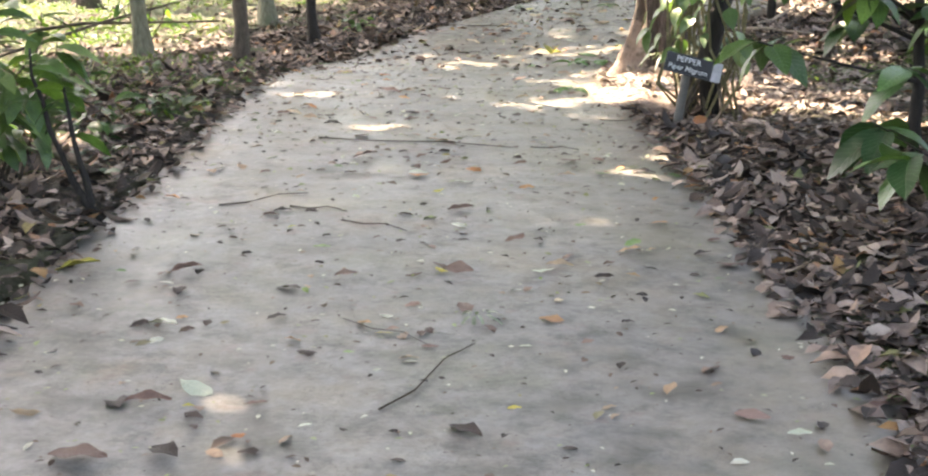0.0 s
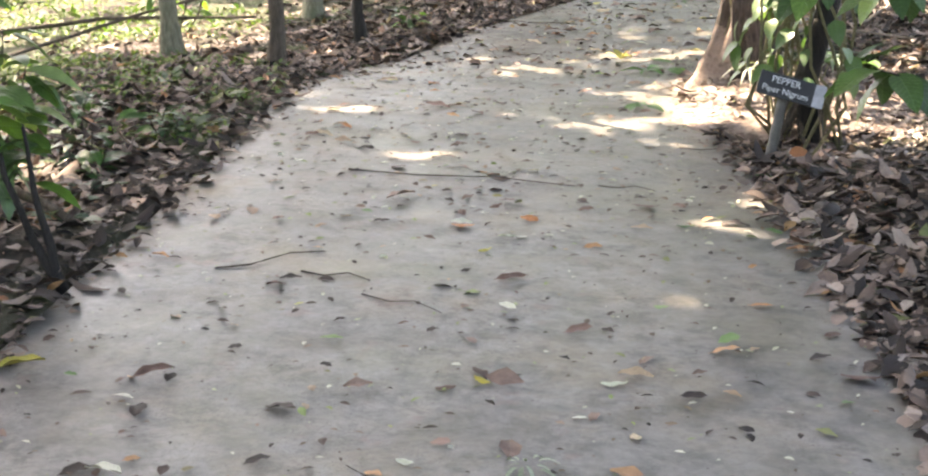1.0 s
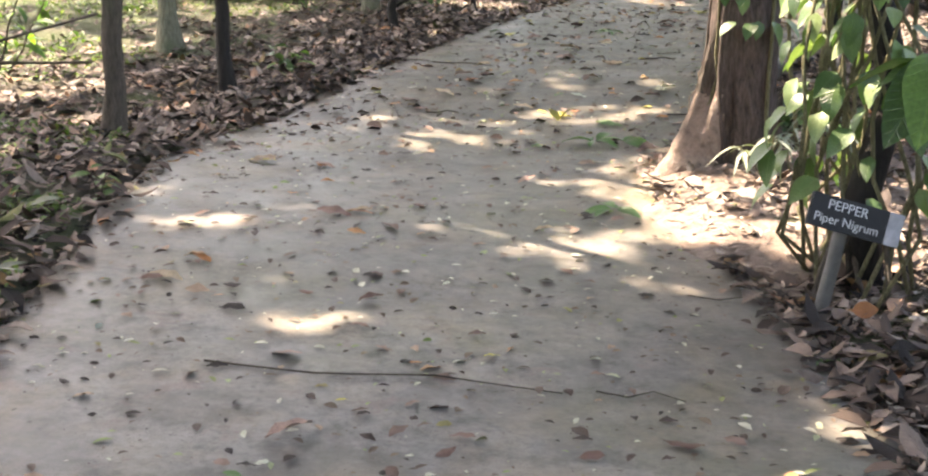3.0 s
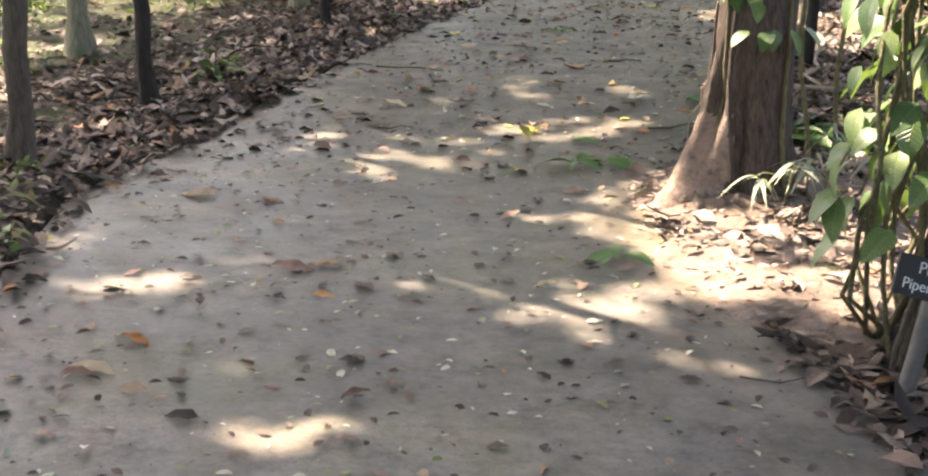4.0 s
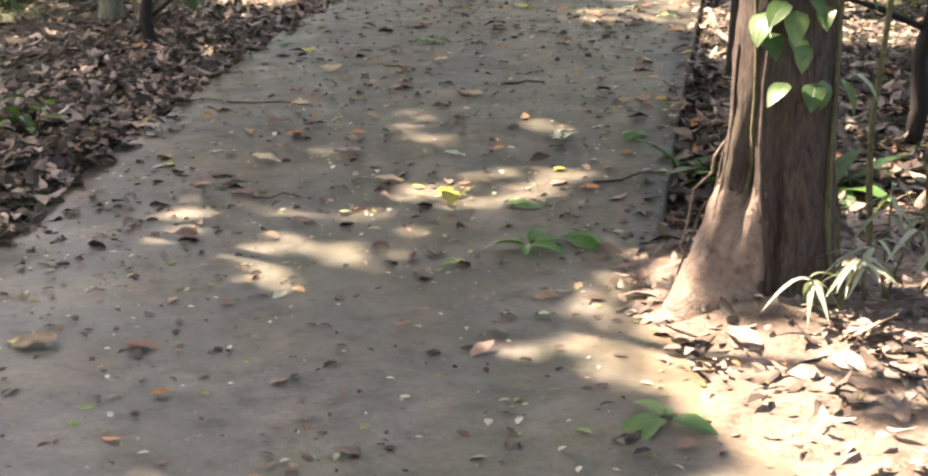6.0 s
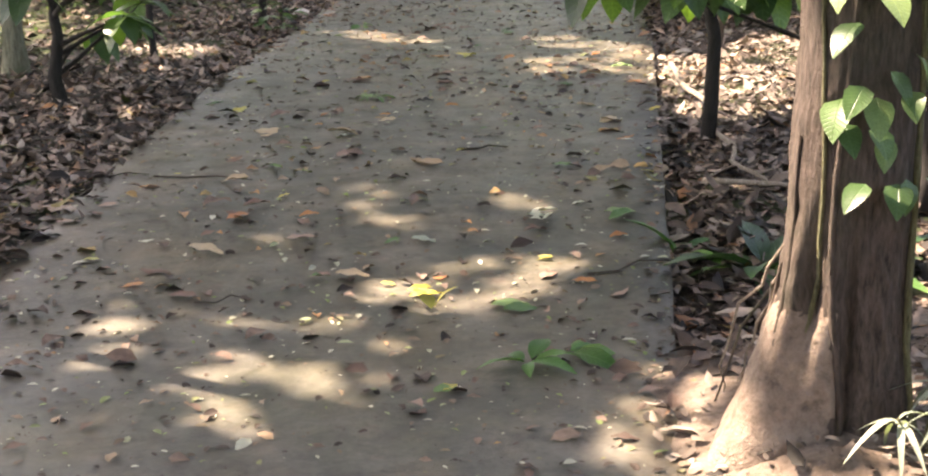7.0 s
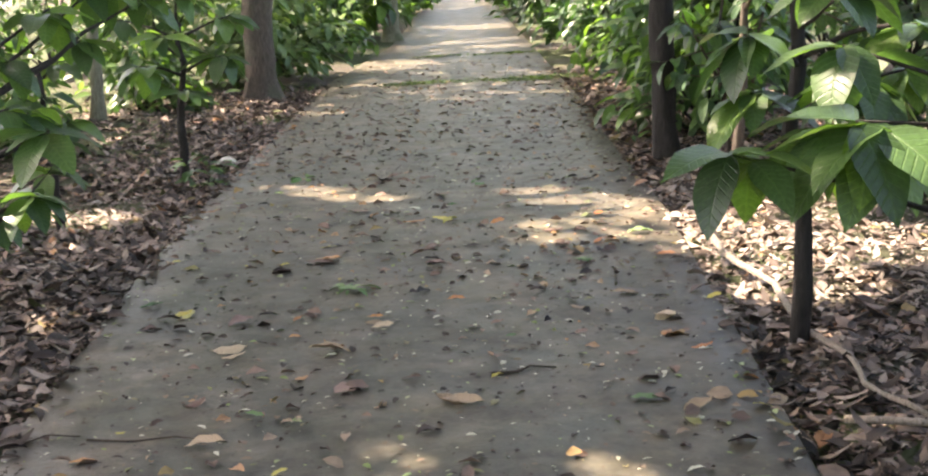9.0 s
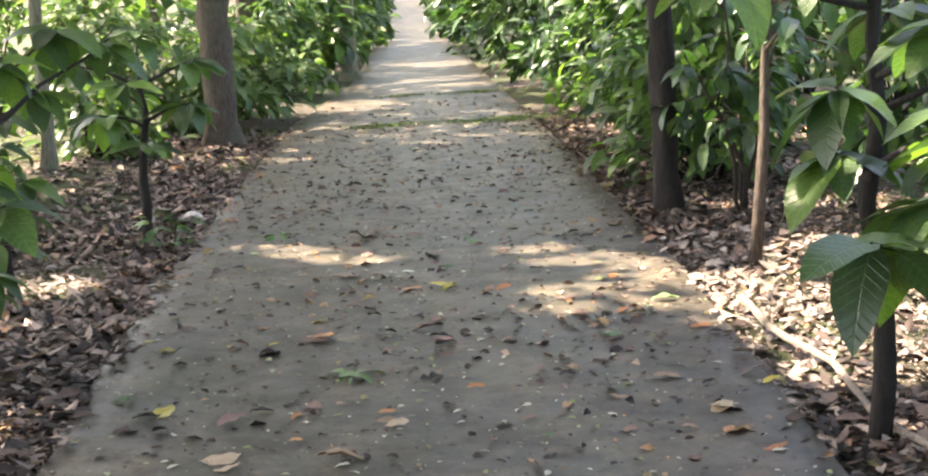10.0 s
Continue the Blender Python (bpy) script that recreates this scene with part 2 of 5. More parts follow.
M_FALLEN_PALE = leaf_material("fallen_pale_leaf", ((0.0, (0.40, 0.44, 0.33)), (1.0, (0.60, 0.60, 0.48))), 0.5, 0.2, 0.05, 0.1, True)
M_CRUMB = leaf_material("leaf_crumb", ((0.0, (0.018, 0.013, 0.010)), (0.40, (0.09, 0.06, 0.045)), (0.62, (0.22, 0.16, 0.11)), (0.76, (0.20, 0.28, 0.09)), (0.86, (0.46, 0.46, 0.34)), (1.0, (0.55, 0.53, 0.42))), 0.75, 0.0, 0.0)



def clay(name, dim=1.0):
    k = Mat(name, 0.95)
    a, b, d = k.noise(4, 6, 0.7, "World"), k.noise(26, 6, 0.7, "World"), k.noise(90, 4, 0.7, "World")
    c = k.ramp(a, (0.32, (0.125, 0.090, 0.070)), (0.5, (0.215, 0.160, 0.126)), (0.68, (0.31, 0.245, 0.20)))
    c = k.mix(1.0, c, k.ramp(b, (0.3, 0.5 * dim), (0.5, dim), (0.7, 1.25 * dim)), "MULTIPLY")
    k.colour(c)
    k.bump(k.math("ADD", b, k.math("MULTIPLY", d, 0.6)), 0.9, 0.02)
    return k.m


M_CLAY, M_MUD = clay("dry_pale_clay"), clay("dried_mud", 1.2)
M_FERN = leaf_material("pale_strap_leaf", ((0.0, (0.19, 0.23, 0.17)), (0.6, (0.33, 0.37, 0.29)), (1.0, (0.46, 0.49, 0.40))), 0.45, 0.2, 0.25, 0.0, True)
M_DULL = leaf_material("dull_weed_leaf", ((0.0, (0.055, 0.085, 0.055)), (0.6, (0.105, 0.145, 0.095)), (1.0, (0.17, 0.21, 0.14))), 0.5, 0.3, 0.25, 0.0, True)
M_SPRIG = leaf_material("sprig_leaf", ((0.0, (0.035, 0.115, 0.025)), (0.6, (0.07, 0.19, 0.04)), (1.0, (0.16, 0.28, 0.06))), 0.38, 0.5, 0.25, 0.0, True)

# ---- small tools ----
def hole(name, parent=None):
    ob = new(name)
    ob.empty_display_size = 0.1
    ob.parent = parent
    return ob


def mesh_object(name, verts, faces, material, parent=None, label="", uvs=None, smooth=True):
    me = bpy.data.meshes.new(name)
    verts = np.asarray(verts, dtype=np.float32)
    if isinstance(faces, np.ndarray):
        k = faces.shape[1]
        me.vertices.add(len(verts))
        me.vertices.foreach_set("co", verts.ravel())
        me.loops.add(faces.size)
        me.loops.foreach_set("vertex_index", faces.ravel().astype(np.int32))
        me.polygons.add(len(faces))
        me.polygons.foreach_set("loop_start", np.arange(0, faces.size, k, dtype=np.int32))
        if uvs is not None:
            layer = me.uv_layers.new(name="leaf")
            layer.data.foreach_set("uv", np.asarray(uvs, dtype=np.float32)[faces.ravel()].ravel())
        me.update(calc_edges=True)
    else:
        me.from_pydata([tuple(map(float, v)) for v in verts], [], faces)
    if smooth:
        me.polygons.foreach_set("use_smooth", np.ones(len(me.polygons), dtype=bool))
    me.materials.append(material)
    me.validate()
    ob = new(name, me)
    ob.parent = parent
    if label:
        tagged(ob, label)
    return ob


def part(name, bm, material, parent, label="", smooth=False):
    me = bpy.data.meshes.new(name)
    bm.to_mesh(me)
    bm.free()
    me.materials.append(material)
    for p in me.polygons:
        p.use_smooth = smooth
    ob = new(name, me)
    ob.parent = parent
    if label:
        tagged(ob, label)
    return ob


def box(sx, sy, sz, bevel=0.004):
    bm = bmesh.new()
    bmesh.ops.create_cube(bm, size=1.0)
    bmesh.ops.scale(bm, vec=(sx, sy, sz), verts=bm.verts)
    bmesh.ops.bevel(bm, geom=bm.edges[:], offset=bevel, segments=2, affect="EDGES")
    return bm


def leaf_template(stations=4, width=0.42, fold=0.25, droop=0.25, tip=1.0, wave=0.0, stalk=0.0):
    """A leaf one long, along +x from its foot, three points at each station; quads, and uv with v across from the midrib."""
    v, uv, f = [], [], []
    for i in range(stations + 1):
        s = i / stations
        w = width * 0.5 * (math.sin(math.pi * min(1, max(0.0, s)) ** tip) ** 0.8) + 0.004
        z = -droop * s * s + 0.02 * math.sin(s * 3)
        for side in (-1, 0, 1):
            wz = wave * math.sin(s * 13 + side) * abs(side)
            v.append((stalk + s * (1 - droop * droop * 0.5), side * w, z + fold * abs(side) * w + wz))
            uv.append((s, side * w / max(width, 0.01) * 2))
    for i in range(stations):
        a = i * 3
        f += [(a, a + 3, a + 4, a + 1), (a + 1, a + 4, a + 5, a + 2)]
    return np.array(v), np.array(f), np.array(uv)


def turns(heading, pitch, roll):
    """n rotation matrices: x of the leaf goes to the heading, raised by pitch, rolled about itself."""
    ch, sh, cp, sp, cr, sr = np.cos(heading), np.sin(heading), np.cos(pitch), np.sin(pitch), np.cos(roll), np.sin(roll)
    x = np.stack([ch * cp, sh * cp, sp], -1)
    y0 = np.stack([-sh, ch, np.zeros_like(ch)], -1)
    z0 = np.cross(x, y0)
    y = y0 * cr[:, None] + z0 * sr[:, None]
    return np.stack([x, y, np.cross(x, y)], -1)


def leaves(name, template, pos, heading, pitch, roll, size, material, parent=None, label=""):
    """Many leaves joined in one mesh."""
    v, f, uv = template
    n = len(pos)
    r = turns(np.asarray(heading), np.asarray(pitch), np.asarray(roll))
    pts = np.einsum("nij,kj->nki", r, v) * np.asarray(size)[:, None, None] + np.asarray(pos)[:, None, :]
    fs = (f[None] + (np.arange(n) * len(v))[:, None, None]).reshape(-1, f.shape[1])
    return mesh_object(name, pts.reshape(-1, 3), fs, material, parent, label, np.tile(uv, (n, 1)))


def tube(points, radii, sides=9, rough=0.0, seed=0, cap=True):
    """A tapered limb along points; returns verts and faces."""
    rng = random.Random(seed)
    pts = [Vector(p) for p in points]
    verts, faces = [], []
    ref = Vector((0.31, 0.95, 0.05))
    for i, p in enumerate(pts):
        d = (pts[min(i + 1, len(pts) - 1)] - pts[max(i - 1, 0)]).normalized()
        a = d.cross(ref if abs(d.dot(ref)) < 0.95 else Vector((1, 0, 0))).normalized()
        b = d.cross(a)
        for j in range(sides):
            g = 2 * math.pi * j / sides
            r = radii[i] * (1 + rough * (noise.noise((p.x * 2 + 7 * math.cos(g) * 0.3, p.z * 3, seed + 2 * math.sin(g))) + 0.4 * rng.uniform(-1, 1)))
            verts.append(p + (a * math.cos(g) + b * math.sin(g)) * r)
    for i in range(len(pts) - 1):
        for j in range(sides):
            k = (j + 1) % sides
            faces.append((i * sides + j, i * sides + k, (i + 1) * sides + k, (i + 1) * sides + j))
    if cap:
        faces.append(tuple(range(sides - 1, -1, -1)))
        faces.append(tuple((len(pts) - 1) * sides + j for j in range(sides)))
    return verts, faces


def joined(pieces):
    verts, faces = [], []
    for v, f in pieces:
        o = len(verts)
        verts += list(v)
        faces += [tuple(i + o for i in q) for q in f]
    return verts, faces


def bent(a, b, n=5, sag=0.1, seed=0, jitter=0.02):
    """Points from a to b with a natural bend."""
    rng = random.Random(seed)
    a, b = Vector(a), Vector(b)
    off = Vector((rng.uniform(-1, 1), rng.uniform(-1, 1), rng.uniform(-0.3, 1))) * sag * (b - a).length
    return [a.lerp(b, i / n) + off * math.sin(math.pi * i / n) + Vector((rng.uniform(-1, 1), rng.uniform(-1, 1), 0)) * jitter * (b - a).length * (0 < i < n) for i in range(n + 1)]


# ---- the lie of the land ----
LEFT_Y = (-9, 3.3, 6.0, 8.0, 9.7, 10.5, 11.5, 13.3, 15.6, 17.4, 20.7, 27.5, 35.0, 55.0, 94.0, 140.0)
LEFT_X = (-1.0, -1.1, -1.22, -1.36, -1.45, -1.33, -1.08, -0.5, 0.25, 0.84, 2.0, 4.6, 8.0, 15.7, 30.4, 49.0)
RIGHT_Y = (-9, 2.9, 3.8, 5.3, 7.4, 8.7, 9.8, 10.2, 12.1, 14.5, 16.7, 20.2, 22.4, 30.8, 53.6, 93.6, 140.0)
RIGHT_X = (1.75, 1.6, 1.54, 1.46, 1.34, 1.18, 1.12, 1.24, 2.04, 3.05, 3.98, 5.35, 6.24, 9.4, 17.9, 33.0, 51.5)


def path_left(y):
    return np.interp(y, LEFT_Y, LEFT_X)


def path_right(y):
    return np.interp(y, RIGHT_Y, RIGHT_X)


def path_z(x, y):
    """The top of the path: leaning a little to the right at first, and rising far off."""
    base = np.interp(y, (3, 8.5, 10.5, 11.3, 12.5, 16.0, 19.0), (0.02, 0.02, -0.03, -0.04, 0.015, 0.05, 0.0))
    lean = np.interp(y, (3, 8.5, 10.5, 11.3), (-0.05, -0.06, -0.03, 0.0))
    return base + lean * np.clip(x, -1.6, 1.6) + 0.00030 * np.maximum(0, np.minimum(y, 160) - 30) ** 2


def bumps(x, y):
    return 0.022 * np.sin(2.1 * x + 1.3 * y) + 0.016 * np.sin(5.3 * x - 3.1 * y + 1) + 0.012 * np.sin(9.7 * y + 4.1 * x) + 0.03 * np.sin(0.7 * x - 0.45 * y)


def ground_z(x, y):
    """Soil beside the path, and the bed below it."""
    x, y = np.asarray(x, float), np.asarray(y, float)
    xl, xr = path_left(y), path_right(y)
    out = np.maximum(xl - x, x - xr)
    side = np.where(x < (xl + xr) / 2, np.interp(y, (4, 10, 13, 16), (0.03, 0.03, 0.0, -0.03)), np.interp(y, (5, 9.6, 10.3, 14), (-0.005, 0.0, -0.10, -0.09)))
    near = path_z(np.clip(x, xl, xr), y)
    soil_top = near + side + np.clip(out, 0, 2) * 0.02 + bumps(x, y) * np.clip(out / 0.3, 0.1, 1)
    return np.where(out > 0.0, soil_top, near - 0.13)

# ---- structure: ground and path ----
def spread(inner, step, outer, grow=1.22):
    a, b = inner
    mid = list(np.arange(a, b, step))
    low, high, s = [], [], step
    x = a
    while x > -outer:
        s *= grow
        x -= s
        low.append(x)
    s, x = step, mid[-1]
    while x < outer:
        s *= grow
        x += s
        high.append(x)
    return np.array(low[::-1] + mid + high)


def make_ground():
    xs, ys = spread((-6, 9), 0.11, 600), spread((-2, 26), 0.13, 600)
    gx, gy = np.meshgrid(xs, ys)
    gz = ground_z(gx, gy)
    nx, ny = len(xs), len(ys)
    i = (np.arange(ny - 1)[:, None] * nx + np.arange(nx - 1)[None]).ravel()
    f = np.stack([i, i + 1, i + 1 + nx, i + nx], -1)
    ob = mesh_object("ground", np.stack([gx.ravel(), gy.ravel(), gz.ravel()], -1), f, M_SOIL)
    tagged(ob, "dark brown forest soil beside the path", "ground", kind="structure")


def make_path():
    ys = np.concatenate([np.arange(-8, 30, 0.16), np.arange(30, 140, 1.5)])
    cols = 15
    verts, faces = [], []
    rng = random.Random(4)
    for y in ys:
        xl, xr = float(path_left(y)), float(path_right(y))
        xl += 0.035 * noise.noise((y * 1.7, 3.1, 0)) + 0.02 * noise.noise((y * 6, 8.1, 0))
        rough = 0.05 if y < 10.2 else 0.008
        xr += rough * noise.noise((y * 1.9, 7.7, 0)) + rough * 0.5 * noise.noise((y * 7, 1.7, 0))
        row = [(xl + 0.012, -0.14), (xl, -0.012)]
        for c in range(cols):
            row.append((xl + 0.012 + (xr - xl - 0.024) * c / (cols - 1), 0.0))
        row += [(xr, -0.012), (xr - 0.004, -0.14)]
        for x, dz in row:
            wav = 0.006 * noise.noise((x * 1.1, y * 1.1, 5)) if dz == 0 else 0
            verts.append((x, y, float(path_z(x, y)) + dz + wav))
    n = cols + 4
    for i in range(len(ys) - 1):
        for j in range(n - 1):
            a = i * n + j
            faces.append((a, a + 1, a + 1 + n, a + n))
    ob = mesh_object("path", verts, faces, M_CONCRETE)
    tagged(ob, "worn grey concrete garden path with mossy stains", "path", kind="structure")


def apron_top(x, y):
    """How thick the clay lies at the foot of the large tree; below nought where there is none."""
    inner = path_right(y) - 0.20 - 0.10 * np.sin(3.1 * y) - 0.05 * np.sin(8.3 * y + 1 + 2 * x)
    m = np.clip((x - inner) / 0.30, -0.5, 1) * np.clip((y - 7.75 + 0.1 * np.sin(6 * x)) / 0.5, 0, 1) * np.clip((10.45 - y) / 0.35, 0, 1) * np.clip((2.35 - x) / 0.4, 0, 1)
    return -0.012 + 0.05 * m + 0.05 * np.exp(-((x - 1.42) ** 2 + (y - 9.6) ** 2) / 0.09)


def make_apron():
    """A worn tongue of pale clay that spreads from the tree over the edge of the path."""
    xs, ys = np.arange(0.7, 2.45, 0.025), np.arange(7.6, 10.6, 0.03)
    gx, gy = np.meshgrid(xs, ys)
    base = path_z(np.minimum(gx, path_right(gy)), gy)
    lump = np.array([[noise.noise((a * 5, b * 5, 2)) * 0.012 + noise.noise((a * 16, b * 16, 7)) * 0.005 for a in xs] for b in ys])
    gz = base + apron_top(gx, gy) + lump * np.clip(apron_top(gx, gy) / 0.02, 0, 1)
    nx, ny = len(xs), len(ys)
    i = (np.arange(ny - 1)[:, None] * nx + np.arange(nx - 1)[None]).ravel()
    ob = mesh_object("ground_clay", np.stack([gx.ravel(), gy.ravel(), gz.ravel()], -1), np.stack([i, i + 1, i + 1 + nx, i + nx], -1), M_CLAY)
    tagged(ob, "pale dry clay spread over the path edge below a tree", "ground", kind="structure")


make_ground()
make_path()
make_apron()

# ---- trees whose crowns shade the path ----
# Openings in the canopy: where the sun reaches the ground (x, y, half length, half width, turn)
OPENINGS_PATH = [(-0.91, 8.31, 0.30, 0.08, 0.25), (-1.27, 8.80, 0.12, 0.06, 0.3), (-0.71, 8.67, 0.20, 0.04, 0.0), (-1.20, 9.05, 0.08, 0.05, 0.0), (-0.26, 7.13, 0.12, 0.10, 0.0),
                 (0.70, 8.45, 0.55, 0.08, 0.12), (0.50, 8.06, 0.24, 0.07, 0.1), (0.87, 7.78, 0.15, 0.05, 0.0), (0.58, 8.20, 0.24, 0.07, -0.6), (-0.01, 8.53, 0.10, 0.05, 0.0), (0.24, 8.49, 0.10, 0.05, 0.0),
                 (1.19, 6.47, 0.11, 0.04, 0.0), (1.06, 6.08, 0.11, 0.07, 0.2), (1.06, 10.02, 0.15, 0.10, 0.0), (1.03, 9.55, 0.22, 0.34, 0.0), (1.10, 8.85, 0.55, 0.14, -1.35), (0.85, 9.35, 0.12, 0.22, 0.3),
                 (-0.05, 10.72, 0.22, 0.045, -0.3), (0.06, 10.50, 0.24, 0.06, -0.15), (-0.12, 10.34, 0.20, 0.05, 0.15), (-0.08, 10.08, 0.11, 0.05, 0.0), (0.15, 10.62, 0.16, 0.035, 0.5), (-0.30, 10.60, 0.24, 0.03, 0.25), (-0.20, 10.88, 0.20, 0.03, -0.35), (0.28, 10.40, 0.18, 0.03, 0.3), (-0.38, 10.25, 0.16, 0.03, 0.1), (0.45, 10.85, 0.2, 0.035, -0.1), (0.85, 10.95, 0.2, 0.05, 0.1), (0.95, 11.38, 0.22, 0.05, -0.2), (1.25, 11.5, 0.12, 0.05, 0.0), (0.1, 11.3, 0.15, 0.03, 0.2), (1.2, 10.25, 0.12, 0.12, 0.0), (-0.43, 11.30, 0.20, 0.045, 0.35), (-0.52, 11.0, 0.16, 0.04, 0.7), (-0.56, 10.54, 0.14, 0.04, 0.0), (0.21, 11.09, 0.17, 0.04, -0.2),
                 (0.98, 11.58, 0.18, 0.07, -0.2), (0.69, 11.14, 0.30, 0.06, -0.2), (0.55, 11.42, 0.20, 0.05, -0.3), (1.02, 11.18, 0.20, 0.07, 0.1), (0.31, 11.99, 0.15, 0.05, -0.3), (0.82, 12.19, 0.14, 0.05, -0.3), (0.73, 12.54, 0.12, 0.06, -0.3), (1.43, 12.28, 0.18, 0.05, -0.3), (-0.34, 11.41, 0.16, 0.05, -0.3), (0.90, 12.70, 0.17, 0.05, -0.2), (1.20, 11.95, 0.14, 0.05, -0.3),
                 (2.05, 18.15, 0.34, 0.10, -0.5), (1.80, 18.60, 0.20, 0.09, -0.5), (2.20, 17.70, 0.26, 0.08, -0.5), (3.48, 16.75, 0.34, 0.16, -0.45), (3.00, 15.95, 0.36, 0.09, -0.4), (3.30, 17.30, 0.26, 0.11, -0.45), (3.15, 15.45, 0.28, 0.09, -0.4), (3.55, 16.25, 0.2, 0.2, 0.0), (2.66, 15.67, 0.15, 0.06, -0.5),
                 (11.9, 40.0, 2.4, 0.9, 0.0), (9.8, 35.0, 1.9, 0.5, 0.0), (9.65, 33.1, 0.6, 0.3, 0.0)]
OPENINGS_BANK = [(1.45, 8.75, 0.35, 0.40, 0.0), (1.75, 8.25, 0.42, 0.26, 0.0), (2.35, 8.20, 0.40, 0.20, 0.0), (2.2, 7.5, 0.55, 0.14, 0.1), (1.70, 9.35, 0.42, 0.36, 0.0), (2.10, 9.05, 0.42, 0.34, 0.0), (1.35, 9.1, 0.3, 0.3, 0.0), (1.95, 7.85, 0.3, 0.22, 0.0),
                 (3.75, 14.95, 0.55, 0.50, 0.0), (3.48, 14.2, 0.30, 0.42, 0.0), (4.45, 14.8, 0.55, 0.55, 0.0), (4.9, 16.1, 0.5, 0.5, 0.0), (3.85, 15.7, 0.3, 0.5, 0.0), (2.43, 12.34, 0.16, 0.10, 0.0), (2.55, 11.1, 0.35, 0.25, 0.0), (2.75, 11.5, 0.35, 0.16, 0.3), (3.4, 12.5, 0.4, 0.3, 0.0), (3.0, 11.0, 0.35, 0.35, 0.0),
                 (0.25, 18.3, 0.32, 0.22, -0.5), (-0.12, 14.95, 0.20, 0.13, 0.0), (-0.1, 15.25, 0.12, 0.16, 0.0), (-3.2, 12.6, 0.7, 0.9, 0.0), (-2.6, 14.6, 0.5, 0.5, 0.0), (7.3, 20.0, 0.7, 0.8, 0.0), (8.4, 23.2, 0.8, 0.9, 0.0), (6.3, 17.6, 0.5, 0.5, 0.0), (9.8, 26.5, 0.9, 1.0, 0.0), (6.0, 30.5, 1.0, 1.4, 0.0)]


def turn_out(x, y):
    """Openings over the banks are wider than those over the path."""
    return 0.03 if x > float(path_right(y)) - 0.1 or x < float(path_left(y)) or y > 30 else 0.05 if y > 15 else 0.012 if y > 11.0 else 0.004


def sunlit(x, y):
    """How open the canopy is along the sun's ray to a place on the ground: 1 inside an opening, falling off raggedly at its edge."""
    lit = np.zeros_like(x)
    wob = 0.25 * np.sin(13 * x + 5 * y) + 0.2 * np.sin(23 * y - 9 * x) + 0.15 * np.sin(37 * x + 2)
    for cx, cy, rx, ry, turn in OPENINGS_PATH + OPENINGS_BANK:
        c, s = math.cos(turn), math.sin(turn)
        u, v = (x - cx) * c + (y - cy) * s, (y - cy) * c - (x - cx) * s
        near = turn_out(cx, cy)
        d = (u / (rx + near)) ** 2 + (v / (ry + near)) ** 2 + wob
        lit = np.maximum(lit, np.clip(2.2 * (1.28 - d), 0, 1 if ry > 0.2 else 0.93 if 11.0 < cy < 13.0 else 0.97))
    # the crowns over the banks are thinner and let scattered flecks through
    out = np.maximum(path_left(y) - x, x - path_right(y))
    f = np.sin(2.3 * x + 1.1 * y) + np.sin(3.7 * y - 1.9 * x + 1) + np.sin(6.1 * x + 4.7 * y + 2) + np.sin(9.3 * y - 7.9 * x)
    thin = np.where(x < path_left(y), np.interp(y, (4.0, 6.0, 9.5, 12.5, 14.0), (2.4, 1.55, 1.8, 2.05, 2.5)), np.interp(y, (5.0, 6.0, 8.2, 9.5, 12.0, 15.5), (2.7, 1.9, 1.9, 2.6, 2.5, 1.6)))
    lit = np.maximum(lit, np.clip(3 * (f - thin), 0, 1) * np.clip((out - 0.15) / 0.3, 0, 1))
    return lit


def crown_leaves(rng, region, height, count, size):
    """Canopy leaves over a region of ground as the sun sees it: places, headings and lengths."""
    gx, gy = rng.uniform(region[0], region[1], count), rng.uniform(region[2], region[3], count)
    h = rng.uniform(height[0], height[1], count)
    turn, length = rng.uniform(0, 6.28, count), rng.uniform(size[0], size[1], count)
    open_ = np.zeros(count)
    for along_, across in ((0.1, 0), (0.5, 0.2), (0.5, -0.2), (0.9, 0)):
        dx, dy = np.cos(turn) * along_ - np.sin(turn) * across, np.sin(turn) * along_ + np.cos(turn) * across
        open_ = np.maximum(open_, sunlit(gx + dx * length, gy + dy * length))
    keep = rng.random(count) > 0.99 * open_
    # the sun breaks in beyond the bank
    keep &= (gx > path_left(gy) - np.interp(gy, (6.0, 10.0, 14.0, 16.5), (3.0, 2.3, 2.4, 2.1)) - 0.6 * np.sin(gy * 0.9)) | (rng.random(count) < 0.12)
    # the outer edge of the crowns is ragged
    edge = np.minimum(region[1] - gx, gy - region[2]) + 1.2 * np.sin(gy * 0.8) + 0.9 * np.sin(gx * 1.3)
    keep &= edge > rng.uniform(0, 2.0, count)
    gx, gy, h = gx[keep], gy[keep], h[keep]
    s = h / SUN_DIR.z
    return np.stack([gx + SUN_DIR.x * s, gy + SUN_DIR.y * s, h, turn[keep], length[keep]], -1)


def trunk_with_limbs(base, top, r0, r1, seed, flare=1.45, rough=0.3, sides=14):
    pts = bent(base, top, 30, 0.012, seed, 0.0015)
    rad = [r0 + (r1 - r0) * i / 30 for i in range(31)]
    rad[0] *= flare
    low = Vector(base) + Vector((0, 0, -0.1))
    return tube([low] + pts, [rad[0] * 1.15] + rad, sides, rough, seed)


